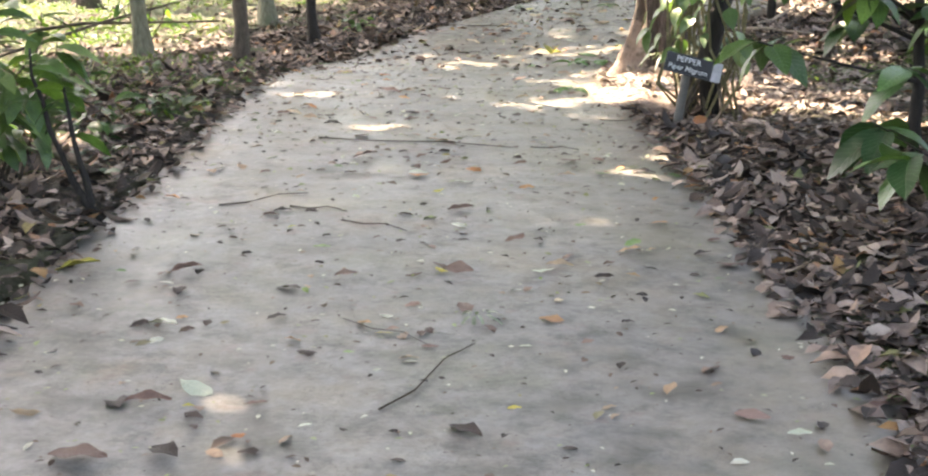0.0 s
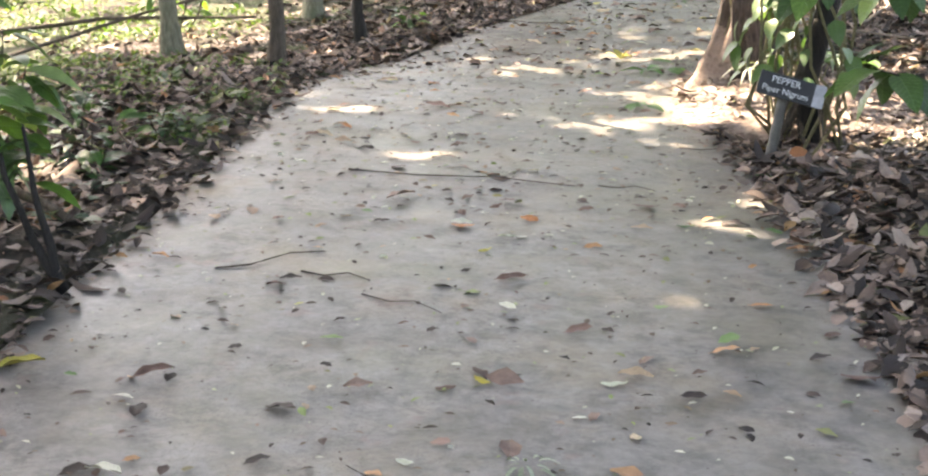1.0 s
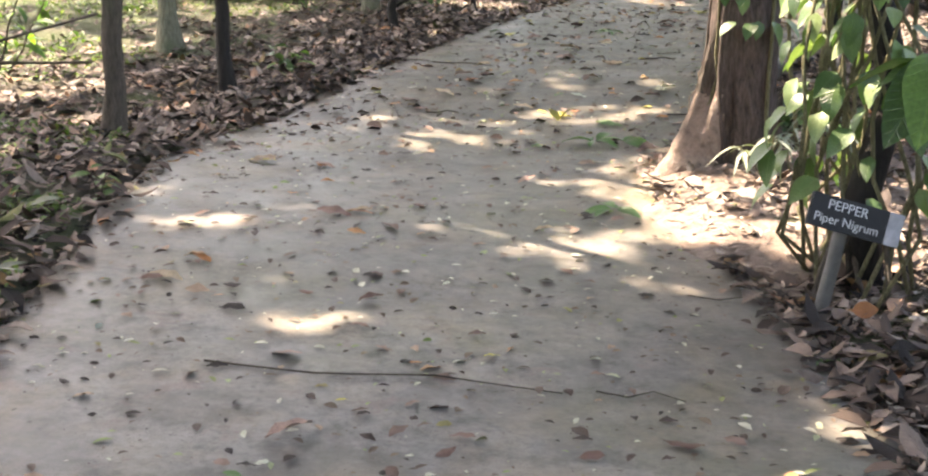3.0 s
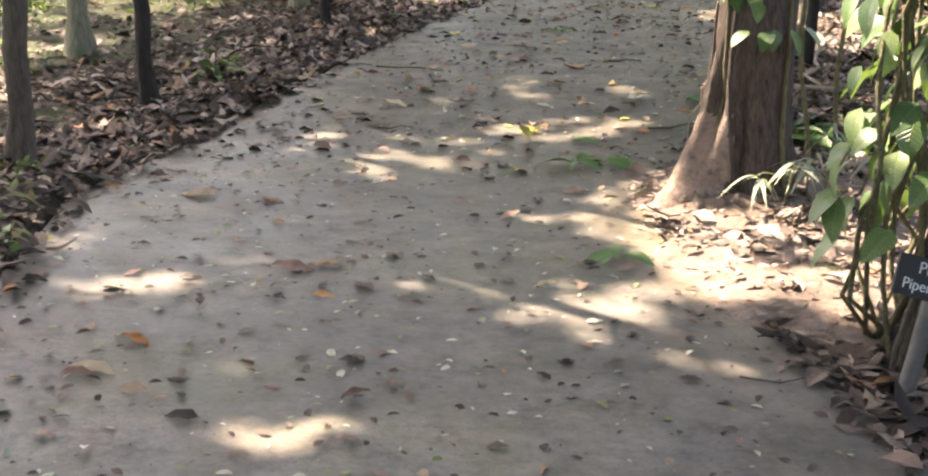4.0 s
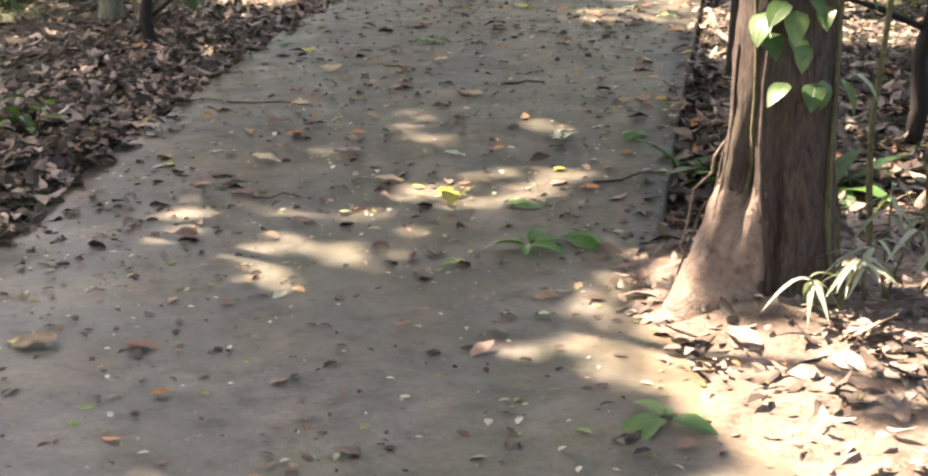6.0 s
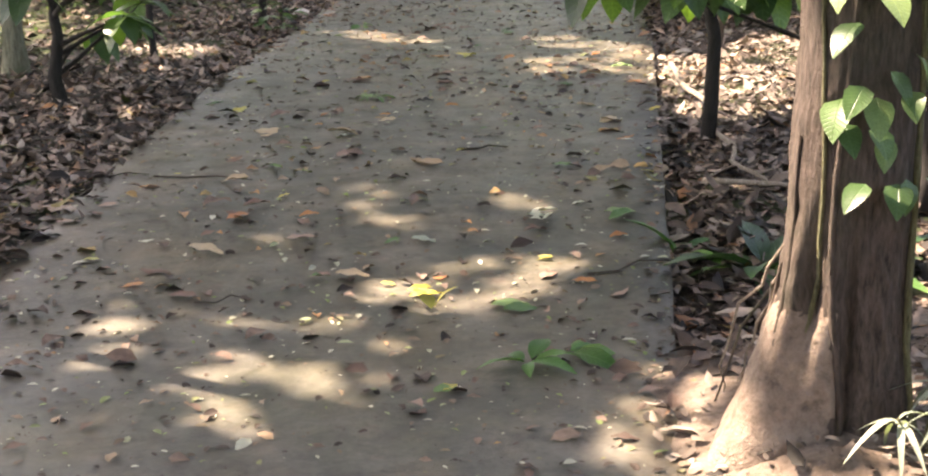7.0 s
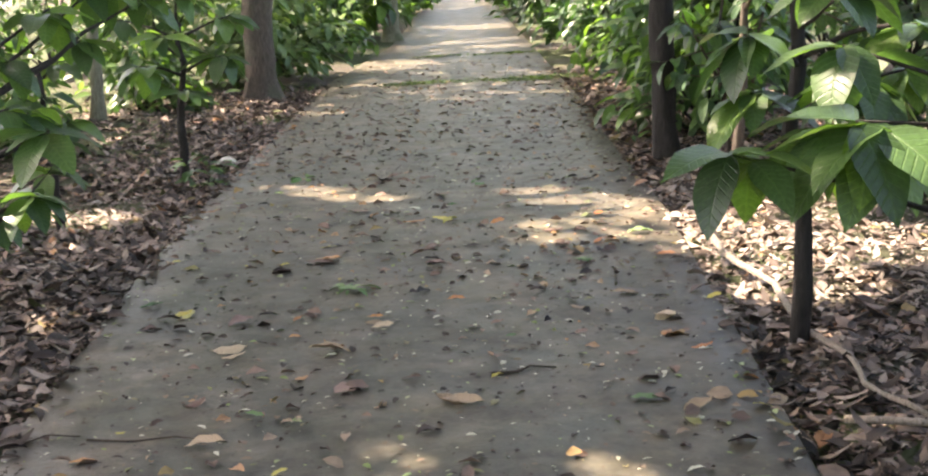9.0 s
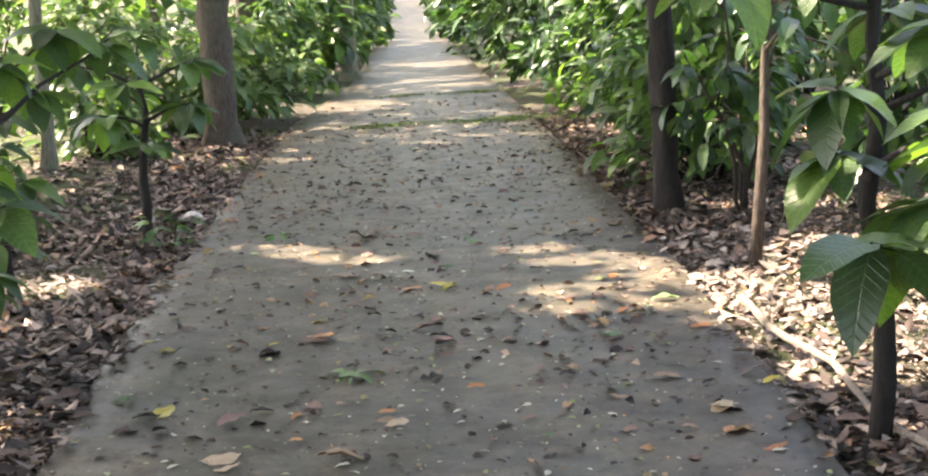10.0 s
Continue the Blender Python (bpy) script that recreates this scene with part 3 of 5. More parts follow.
# (x, y, height, foot radius, head radius, bark, label)
SHADE_TREES = [
    (-2.85, 11.1, 8.5, 0.07, 0.05, M_BARK_PALE, "slim pale mossy tree trunk among grass with a leafy crown"),
    (-1.80, 10.25, 8.2, 0.052, 0.04, M_BARK_GREY, "slim brown tree with a gnarled foot in leaf litter"),
    (-1.50, 12.0, 8.7, 0.042, 0.035, M_BARK_DARK, "straight dark slim tree trunk in leaf litter"),
    (-2.35, 14.0, 8.600000000000001, 0.078, 0.055, M_BARK_PALE, "pale smooth tree trunk standing in leaf litter"),
    (-0.95, 16.9, 8.4, 0.075, 0.05, M_BARK_PALE, "pale greenish tree trunk beside the path"),
    (1.0, 24.0, 9.2, 0.07, 0.045, M_BARK_PALE, "slender pale tree trunk in bright undergrowth"),
    (3.20, 25.6, 7.5, 0.20, 0.14, M_BARK_GREY, "thick brown tree trunk at the edge of the path"),
    (4.93, 18.2, 8.7, 0.095, 0.07, M_BARK_DARK, "dark brown tree trunk standing over shaded leaf litter"),
    (-4.6, 6.5, 9.5, 0.16, 0.09, M_BARK_GREY, "tall brown tree with a wide leafy crown"),
    (-6.5, -3.0, 9.5, 0.16, 0.09, M_BARK_GREY, "tall brown tree with a wide leafy crown"),
    (-5.2, 1.5, 9.5, 0.16, 0.09, M_BARK_GREY, "tall brown tree with a wide leafy crown"),
    (-5.5, 17.5, 9.5, 0.15, 0.09, M_BARK_GREY, "tall brown tree with a wide leafy crown"),
    (8.5, 36.5, 8.0, 0.17, 0.12, M_BARK_PALE, "pale tree trunk by the far bend of the path"),
    (9.0, 52.0, 9.0, 0.2, 0.12, M_BARK_GREY, "tall brown tree with a wide leafy crown"),
    (20.0, 78.0, 10.0, 0.25, 0.12, M_BARK_GREY, "tall brown tree with a wide leafy crown"),
    (5.5, 33.0, 8.0, 0.2, 0.12, M_BARK_GREY, "tall brown tree with a wide leafy crown"),
]


def make_shade_trees():
    rng = np.random.default_rng(11)
    spots = np.concatenate([crown_leaves(rng, (-4.8, 10.0, -7.0, 23.0), (7.5, 11.0), 130000, (0.20, 0.42)),
                            crown_leaves(rng, (-2.0, 22.0, 19.0, 50.0), (8.0, 11.0), 25000, (0.36, 0.60)),
                            crown_leaves(rng, (8.0, 62.0, 45.0, 150.0), (8.0, 11.0), 26000, (0.55, 0.95))])
    at = np.array([(t[0], t[1]) for t in SHADE_TREES])
    # a crown reaches out from its trunk
    owner = np.argmin(((spots[:, None, :2] - at[None]) ** 2).sum(-1), axis=1)
    leaf = leaf_template(2, 0.55, 0.2, 0.2)
    for i, (x, y, h, r0, r1, mat, label) in enumerate(SHADE_TREES):
        z = float(ground_z(x, y))
        tree = hole("tree")
        tree.location = (x, y, z)
        tagged(tree, label, "tree")
        lean = 0.12 * math.sin(i * 2.3)
        v, f = trunk_with_limbs((0, 0, 0), (lean, lean * 0.5, h), r0, r1, i + 1)
        mesh_object("trunk", v, f, mat, tree)
        mine = spots[owner == i]
        if not len(mine):
            continue
        rel = mine[:, :3] - np.array((x, y, z))
        limbs = []
        pick = rng.choice(len(rel), min(len(rel), 12), replace=False)
        for k, p in enumerate(pick):
            start = Vector((lean, lean * 0.5, h)) * (0.75 + 0.02 * k)
            limbs.append(tube(bent(start, rel[p], 5, 0.1, k + 31 * i), [r1 * 0.7, r1 * 0.55, r1 * 0.42, r1 * 0.32, r1 * 0.22, r1 * 0.1], 6))
        mesh_object("limbs", *joined(limbs), mat, tree)
        n = len(rel)
        leaves("crown", leaf, rel, mine[:, 3], rng.uniform(-0.45, 0.35, n), rng.uniform(-0.5, 0.5, n), mine[:, 4], M_CANOPY, tree)


make_shade_trees()

# ---- plants ----
COCOA = leaf_template(8, 0.48, 0.20, 0.30, 0.85, 0.014)
LEAF_MESHES = {}


def leaf_part(parent, template, key, material, pos, heading, pitch, roll, size):
    """One leaf as a part; alike leaves share their mesh."""
    if key not in LEAF_MESHES:
        v, f, uv = template
        ob = mesh_object("leaf", v, f, material, parent, "", uv)
        LEAF_MESHES[key] = ob.data
    else:
        ob = new("leaf", LEAF_MESHES[key])
        ob.parent = parent
    r = turns(np.array([heading]), np.array([pitch]), np.array([roll]))[0]
    ob.matrix_basis = Matrix.Translation(pos) @ Matrix(r.tolist()).to_4x4() @ Matrix.Scale(size, 4)
    return ob


def cocoa(label, base, stem, radius, whorls, seed, material="leaf", bark=None):
    """A young cocoa tree: one stem, branches to shoot tips given as (x, y, z, leaves, length), and whorls of long leaves there."""
    rng = random.Random(seed)
    x, y = base
    z = float(ground_z(x, y))
    ob = hole("cocoa_tree")
    ob.location = (x, y, z)
    tagged(ob, label, "tree")
    pts = bent((0, 0, -0.08), stem, 8, 0.04, seed)
    mesh_object("trunk", *tube(pts, [radius * (1.15 - 0.08 * i) for i in range(9)], 10, 0.18, seed), bark or M_BARK_DARK, ob)
    mat, key = {"leaf": (M_SHOOT, "shoot"), "deep": (M_SHOOT_DEEP, "deep")}[material]
    for k, (wx, wy, wz, n, size) in enumerate(whorls):
        tip = Vector((wx - x, wy - y, wz - z))
        start = along(pts, min(0.95, max(0.25, (tip.z - 0.35 * math.hypot(tip.x, tip.y)) / stem[2])))
        br = bent(start, tip, 5, 0.08, seed + k)
        mesh_object("branch", *tube(br, [radius * 0.42, radius * 0.36, radius * 0.3, radius * 0.24, radius * 0.18, radius * 0.12], 6, 0.1, k), bark or M_BARK_DARK, ob)
        out = math.atan2(tip.y, tip.x)
        for i in range(n):
            a = out + (i / n - 0.5) * 5.4 + rng.uniform(-0.25, 0.25)
            p = tip - (tip - start).normalized() * 0.10 * rng.random()
            leaf_part(ob, COCOA, key, mat, p, a, rng.uniform(-0.68, 0.15), rng.uniform(-0.35, 0.35), size * rng.uniform(0.7, 1.15))
    return ob


BROAD = leaf_template(6, 0.40, 0.22, 0.32, 0.9, 0.012)
HEART = leaf_template(5, 0.62, 0.18, 0.30, 0.72)
SMALL = leaf_template(3, 0.42, 0.25, 0.25)
LANCE = leaf_template(6, 0.24, 0.35, 0.35, 0.9)


def along(points, s):
    k = min(int(s * (len(points) - 1)), len(points) - 2)
    return points[k].lerp(points[k + 1], s * (len(points) - 1) - k)


def leafy(name, label, category, base, stems, leaf, material, bark, seed, radius=0.012, group="", start=0.3, droop=(-0.9, 0.0), size=(0.1, 0.2), per=14, twigs=0, twig_len=0.35, lift=True):
    """A plant of stems (tips given from its foot) with leaves, and where twigs are asked for, with leafy side twigs."""
    rng = random.Random(seed)
    x, y = base
    ob = hole(name)
    ob.location = (x, y, float(ground_z(x, y)) if lift else 0)
    tagged(ob, label, category, group)
    wood, pos, head, pit, rol, siz = [], [], [], [], [], []

    def dress(points, count, first):
        for i in range(count):
            s = first + (1 - first) * (i + rng.random()) / count
            p = along(points, min(s, 0.999))
            d = along(points, min(s + 0.05, 1.0)) - along(points, max(s - 0.05, 0))
            h = math.atan2(d.y, d.x) + rng.choice((-1, 1)) * rng.uniform(0.3, 1.7)
            pos.append(p)
            head.append(h)
            pit.append(rng.uniform(*droop))
            rol.append(rng.uniform(-0.5, 0.5))
            siz.append(rng.uniform(*size))

    for k, tip in enumerate(stems):
        pts = bent((0.02 * k, 0, -0.06), tip, 7, 0.07, seed * 13 + k)
        wood.append(tube(pts, [radius * (1 - 0.1 * i) for i in range(8)], 7, 0.15, seed + k))
        if twigs:
            for j in range(twigs):
                s = start + (1 - start) * (j + rng.random()) / twigs
                p = along(pts, min(s, 0.99))
                a = rng.uniform(0, 6.28)
                q = p + Vector((math.cos(a), math.sin(a), rng.uniform(-0.35, 0.45))) * twig_len * rng.uniform(0.6, 1.2)
                tp = bent(p, q, 4, 0.12, seed * 7 + j + k)
                mesh_object("twig", *tube(tp, [radius * 0.4, radius * 0.35, radius * 0.28, radius * 0.2, radius * 0.12], 5), bark, ob)
                dress(tp, per, 0.2)
        else:
            dress(pts, per, start)
    mesh_object("stem", *joined(wood), bark, ob)
    leaves("foliage", leaf, np.array(pos), head, pit, rol, siz, material, ob)
    return ob


def bush(label, base, spread_xy, height, count, seed, leaf=SMALL, material=None, size=(0.12, 0.22), low=0.15, group="bushes along the path"):
    """A dense bush: stems fanning out, and clumps of leaves round their ends, thicker outside and ragged in outline."""
    rng = np.random.default_rng(seed)
    x, y = base
    ob = hole("bush")
    ob.location = (x, y, float(ground_z(x, y)))
    tagged(ob, label, "bush", group)
    wood, pos, head = [], [], []
    clumps = max(8, count // 22)
    for k in range(clumps):
        a, r = rng.uniform(0, 6.28), math.sqrt(rng.uniform(0.05, 1))
        h = height * rng.uniform(low, 1.0)
        full = 1 - 0.55 * (h / height) ** 2
        tip = np.array((math.cos(a) * r * spread_xy[0] * full, math.sin(a) * r * spread_xy[1] * full, h))
        if k % 3 == 0:
            wood.append(tube(bent((rng.uniform(-0.1, 0.1), rng.uniform(-0.1, 0.1), -0.05), tip, 5, 0.1, k), [0.022, 0.02, 0.016, 0.012, 0.009, 0.005], 5))
        n = count // clumps
        c = tip + rng.normal(0, 0.16, (n, 3)) * (1, 1, 0.8)
        c[:, 2] = np.maximum(c[:, 2], 0.04)
        pos.append(c)
        head.append(np.arctan2(c[:, 1], c[:, 0]) + rng.normal(0, 1.0, n))
    pos, head = np.concatenate(pos), np.concatenate(head)
    n = len(pos)
    mesh_object("stem", *joined(wood), M_BARK_DARK, ob)
    leaves("foliage", leaf, pos, head, rng.uniform(-0.9, 0.35, n), rng.uniform(-0.6, 0.6, n), rng.uniform(size[0], size[1], n), material or M_LEAF, ob)
    return ob


# the large tree with a flared foot beside the path
def foot_radius(g, h):
    """Radius of the large trunk at an angle and height: a root flange faces the path, with a hollow groove up its middle."""
    hh = max(h, 0.0)
    core = 0.170 - 0.008 * min(hh, 3)
    flare = 0.07 * math.exp(-hh / 0.20) + 0.19 * math.exp(-(hh / 0.44) ** 1.5) * math.exp(-((g - 3.42) / 0.50) ** 2)
    lobes = 1 + 0.25 * math.sin(4 * g + 0.6) * math.exp(-hh / 0.3) + 0.3 * noise.noise((math.cos(g) * 1.6, math.sin(g) * 1.6, h))
    groove = -0.050 * math.exp(-((g - 3.72) / 0.09) ** 2) * math.exp(-((hh - 0.50) / 0.16) ** 2) - 0.035 * math.exp(-((g - 4.22) / 0.10) ** 2) * math.exp(-((hh - 0.2) / 0.5) ** 2)
    ridge = 0.024 * math.exp(-((g - 4.02) / 0.09) ** 2) * math.exp(-((hh - 0.35) / 0.45) ** 2) + 0.020 * math.exp(-((g - 3.50) / 0.09) ** 2) * math.exp(-((hh - 0.5) / 0.3) ** 2)
    c, d = math.cos(g), math.sin(g)
    grain = 0.014 * noise.noise((c * 2.2, d * 2.2, h * 3)) + (0.006 + 0.010 * math.exp(-hh / 0.35)) * noise.noise((c * 6, d * 6, h * 15)) + 0.006 * noise.noise((c * 14, d * 14, h * 5))
    return core + flare * lobes + groove + ridge + grain


def make_big_tree():
    x, y = 1.51, 9.72
    z = float(ground_z(x, y)) - 0.03
    ob = hole("tree")
    ob.location = (x, y, z)
    tagged(ob, "large red-brown tree with a flared root foot and creepers", "tree")
    sides, verts, faces = 110, [], []
    heights = [-0.15, 0.0] + [0.02 * i for i in range(1, 60)] + [1.25, 1.4, 1.8, 2.6, 3.6, 5.0]
    for h in heights:
        for j in range(sides):
            g = 2 * math.pi * j / sides
            r = foot_radius(g, h)
            verts.append((r * math.cos(g) + 0.01 * h, r * math.sin(g) + 0.02 * h, h))
    for i in range(len(heights) - 1):
        for j in range(sides):
            k = (j + 1) % sides
            faces.append((i * sides + j, i * sides + k, (i + 1) * sides + k, (i + 1) * sides + j))
    mesh_object("trunk", verts, faces, M_BARK_RED, ob)
    # a crust of dried mud clings to the root flange
    verts, faces, rows, cols = [], [], 26, 30
    for i in range(rows):
        for j in range(cols):
            g, h = 2.65 + 1.45 * j / (cols - 1), -0.03 + 0.52 * i / (rows - 1)
            edge = min(j, cols - 1 - j, (rows - 1 - i) * 1.2) / 5 + 0.8 * noise.noise((g * 2.5, h * 5, 3))
            crack = 0.010 * abs(noise.noise((g * 9, h * 22, 5)))
            r = foot_radius(g, h) + 0.012 * max(-1.2, min(1.0, edge)) - crack
            verts.append((r * math.cos(g) + 0.01 * h, r * math.sin(g) + 0.02 * h, h))
    for i in range(rows - 1):
        for j in range(cols - 1):
            a = i * cols + j
            faces.append((a, a + 1, a + 1 + cols, a + cols))
    mesh_object("mud_crust", verts, faces, M_MUD, ob, "pale dried mud on the root")
    for k, (g, top, thick) in enumerate(((3.40, 0.95, 0.009), (4.06, 1.6, 0.012), (3.25, 0.6, 0.008), (5.35, 2.4, 0.011), (3.70, 1.5, 0.008))):
        pts = []
        for i in range(14):
            h = top * i / 13
            gg = g + 0.10 * math.sin(h * 5 + k) - 0.05 * h
            r = foot_radius(gg, h) + 0.006
            pts.append((r * math.cos(gg) + 0.01 * h, r * math.sin(gg) + 0.02 * h, h - 0.02))
        mesh_object("creeper", *tube(pts, [thick * (1 - 0.03 * i) for i in range(14)], 6, 0.2, k), M_BARK_RED if k < 3 else M_VINE, ob)
    # thin bare aerial roots that hang to the ground on the path side
    for k, (dx, dy, top) in enumerate(((-0.20, 0.35, 0.62), (-0.12, 0.42, 0.55))):
        mesh_object("aerial_root", *tube(bent((-0.17, 0.05, top), (dx, dy, 0.02), 8, 0.12, k + 3, 0.03), [0.004, 0.005, 0.005, 0.004, 0.004, 0.004, 0.003, 0.003, 0.003], 6, 0.2, k), M_STICK, ob)
    rng = np.random.default_rng(5)
    n = 26
    hh = rng.uniform(0.80, 1.45, n)
    ang = rng.uniform(3.9, 5.7, n)
    pos = np.stack([0.20 * np.cos(ang) + 0.01 * hh, 0.20 * np.sin(ang), hh], -1)
    for p, a in zip(pos, ang):
        leaf_part(ob, HEART, "heart", M_HEART, p, a + rng.normal(0, 0.5), rng.uniform(-1.0, -0.3), rng.uniform(-0.4, 0.4), rng.uniform(0.09, 0.14))


make_big_tree()


def make_lianas():
    """Bare climbing stems that hang beside the large tree."""
    for k, (x, y, lean) in enumerate(((1.84, 9.95, -0.10), (1.97, 9.98, 0.03), (2.10, 9.80, 0.08))):
        z = float(ground_z(x, y))
        ob = hole("liana")
        ob.location = (x, y, z)
        tagged(ob, "bare pale climbing stem hanging beside a large tree", "vine", "climbing stems")
        pts = [Vector((lean * i / 12 * 1.2 + 0.025 * math.sin(i * 1.3 + k), 0.02 * math.sin(i * 0.9 + 2 * k), -0.05 + 0.22 * i)) for i in range(13)]
        mesh_object("stem", *tube(pts, [0.012 - 0.0003 * i for i in range(13)], 7, 0.2, k), M_VINE, ob)


make_lianas()


def rosette(name, label, category, at, count, length, template, key, material, pitch, seed, spread_=0.03, group="", fan=(0.0, 6.28)):
    """Leaves that spring from one foot, each a part."""
    rng = random.Random(seed)
    x, y = at
    on = float(path_left(y)) < x < float(path_right(y))
    ob = hole(name)
    ob.location = (x, y, (float(path_z(x, y)) if on else float(ground_z(x, y))) + 0.008)
    tagged(ob, label, category, group)
    for i in range(count):
        a = fan[0] + (fan[1] - fan[0]) * (i + rng.uniform(-0.3, 0.3)) / count
        p = Vector((math.cos(a), math.sin(a), 0)) * spread_ * rng.random() + Vector((0, 0, 0.01))
        leaf_part(ob, template, key, material, p, a, rng.uniform(*pitch), rng.uniform(-0.4, 0.4), rng.uniform(*length))
    return ob


# the support tree with the pepper vine, behind the sign
def make_pepper():
    x, y = 1.66, 7.85
    z = float(ground_z(x, y))
    post = hole("tree")
    post.location = (x, y, z)
    tagged(post, "thin dark support tree wrapped in vine stems", "tree")
    mesh_object("trunk", *tube(bent((0, 0, -0.1), (0.10, 0.05, 3.6), 9, 0.02, 3), [0.075, 0.062, 0.056, 0.053, 0.05, 0.048, 0.046, 0.044, 0.042, 0.04], 10, 0.15, 3), M_BARK_DARK, post)
    vine = hole("pepper_vine")
    vine.location = (x, y, z)
    tagged(vine, "pepper vine with light green heart-shaped leaves climbing a tree", "vine")
    rng = random.Random(17)
    stems, pos, head, pit, rol, siz = [], [], [], [], [], []
    for k in range(18):
        a0 = rng.uniform(2.4, 6.0) if k < 11 else rng.uniform(1.7, 2.9)
        foot = Vector((math.cos(a0) * rng.uniform(0.1, 0.3), math.sin(a0) * rng.uniform(0.1, 0.3), -0.02))
        pts, h = [foot], 0.0
        for i in range(1, 12):
            h = 2.3 * i / 11
            a = a0 + 0.9 * math.sin(i * 0.7 + k)
            r = (0.085 if k < 11 else 0.20 * math.exp(-h * 0.8) + 0.08) + (0.20 * math.exp(-h * 2.5) if k % 2 else 0.13 * abs(math.sin(i * 0.6 + k)))
            pts.append(Vector((math.cos(a) * r, math.sin(a) * r, h)))
        stems.append(tube(pts, [0.009 - 0.0004 * i for i in range(12)], 6, 0.2, k))
        for i in range(15):
            s = rng.uniform(0.16, 1.0)
            p = along(pts, min(s, 0.99))
            out = math.atan2(p.y, p.x) + rng.uniform(-0.8, 0.8)
            pos.append(p + Vector((math.cos(out), math.sin(out), 0)) * rng.uniform(0.02, 0.12))
            head.append(out + rng.uniform(-0.6, 0.6))
            pit.append(rng.uniform(-1.25, -0.35))
            rol.append(rng.uniform(-0.5, 0.5))
            siz.append(rng.uniform(0.085, 0.15))
    mesh_object("stem", *joined(stems), M_VINE, vine)
    for p, h, q, r, size in zip(pos, head, pit, rol, siz):
        leaf_part(vine, HEART, "heart", M_HEART, p, h, q, r, size)
    roots = []
    for k in range(7):
        a = rng.uniform(2.6, 5.4)
        q = (math.cos(a) * rng.uniform(0.2, 0.38), math.sin(a) * rng.uniform(0.2, 0.38), -0.02)
        roots.append(tube(bent((math.cos(a) * 0.06, math.sin(a) * 0.06, rng.uniform(0.1, 0.35)), q, 5, 0.2, k + 5), [0.012, 0.013, 0.013, 0.012, 0.011, 0.008], 6, 0.2, k))
    mesh_object("root", *joined(roots), M_BARK_GREY, vine)


make_pepper()


# the name board
def make_sign():
    black = plain("black_board_paint", (0.022, 0.022, 0.024), 0.45, 60, 0.15)
    white = plain("white_lettering", (0.72, 0.72, 0.70), 0.6, 60, 0.05, 0.05)
    grey = plain("grey_peeled_paint", (0.42, 0.42, 0.44), 0.6, 40, 0.2)
    wood = plain("weathered_stake", (0.12, 0.115, 0.105), 0.8, 40, 0.5)
    x, y = 1.44, 7.46
    z = float(ground_z(x, y))
    ob = hole("plant_sign")
    ob.matrix_world = pose(x - 0.05, y, z, 0, 10, 4)
    tagged(ob, "small black wooden name board with white lettering on a stake", "sign")
    v, f = tube([(0, 0.025, -0.12), (0, 0.025, 0.05), (0.004, 0.025, 0.2), (0.002, 0.022, 0.37)], [0.026, 0.026, 0.025, 0.024], 9, 0.08, 2)
    mesh_object("stake", v, f, wood, ob)
    board = part("board", box(0.335, 0.018, 0.115, 0.004), black, ob)
    board.matrix_basis = pose(0.030, -0.006, 0.365, -14, 7, 0)
    end = part("bare_end", box(0.055, 0.004, 0.113, 0.0015), grey, board, "grey peeled end of the board")
    end.matrix_basis = pose(0.139, -0.0105, 0)
    for words, size, at in (("PEPPER", 0.047, (-0.035, -0.011, 0.012)), ("Piper Nigrum", 0.043, (-0.030, -0.011, -0.036))):
        cu = bpy.data.curves.new("lettering", "FONT")
        cu.body, cu.size, cu.align_x, cu.extrude = words, size, "CENTER", 0.0008
        tmp = new("lettering", cu)
        me = bpy.data.meshes.new_from_object(tmp.evaluated_get(bpy.context.evaluated_depsgraph_get()))
        bpy.data.objects.remove(tmp)
        me.materials.append(white)
        me.transform(pose(*at, 90, 0, 0))
        text = new("lettering", me)
        text.parent = board


make_sign()

# plants on the right
cocoa("young cocoa plant with large deep green ribbed leaves over litter", (2.35, 4.65), (-0.05, 0.1, 0.75), 0.014, [(1.93, 5.05, 0.36, 7, 0.29), (1.96, 4.55, 0.30, 7, 0.30), (2.1, 5.25, 0.55, 7, 0.28), (2.2, 4.6, 0.5, 7, 0.26)], 21, "deep")
cocoa("young cocoa tree with large bright leaves hanging beside the path", (2.5, 6.45), (-0.15, 0.05, 1.7), 0.03, [(1.62, 6.05, 0.58, 7, 0.25), (1.72, 6.4, 0.92, 8, 0.27), (1.48, 6.75, 0.95, 9, 0.30), (1.62, 7.0, 1.05, 8, 0.27), (1.72, 6.95, 1.2, 7, 0.25), (2.15, 6.2, 0.80, 7, 0.26), (2.25, 6.9, 1.25, 8, 0.26), (2.4, 5.9, 1.0, 7, 0.26), (2.75, 6.6, 1.5, 8, 0.28), (2.0, 6.5, 1.5, 8, 0.28)], 22)
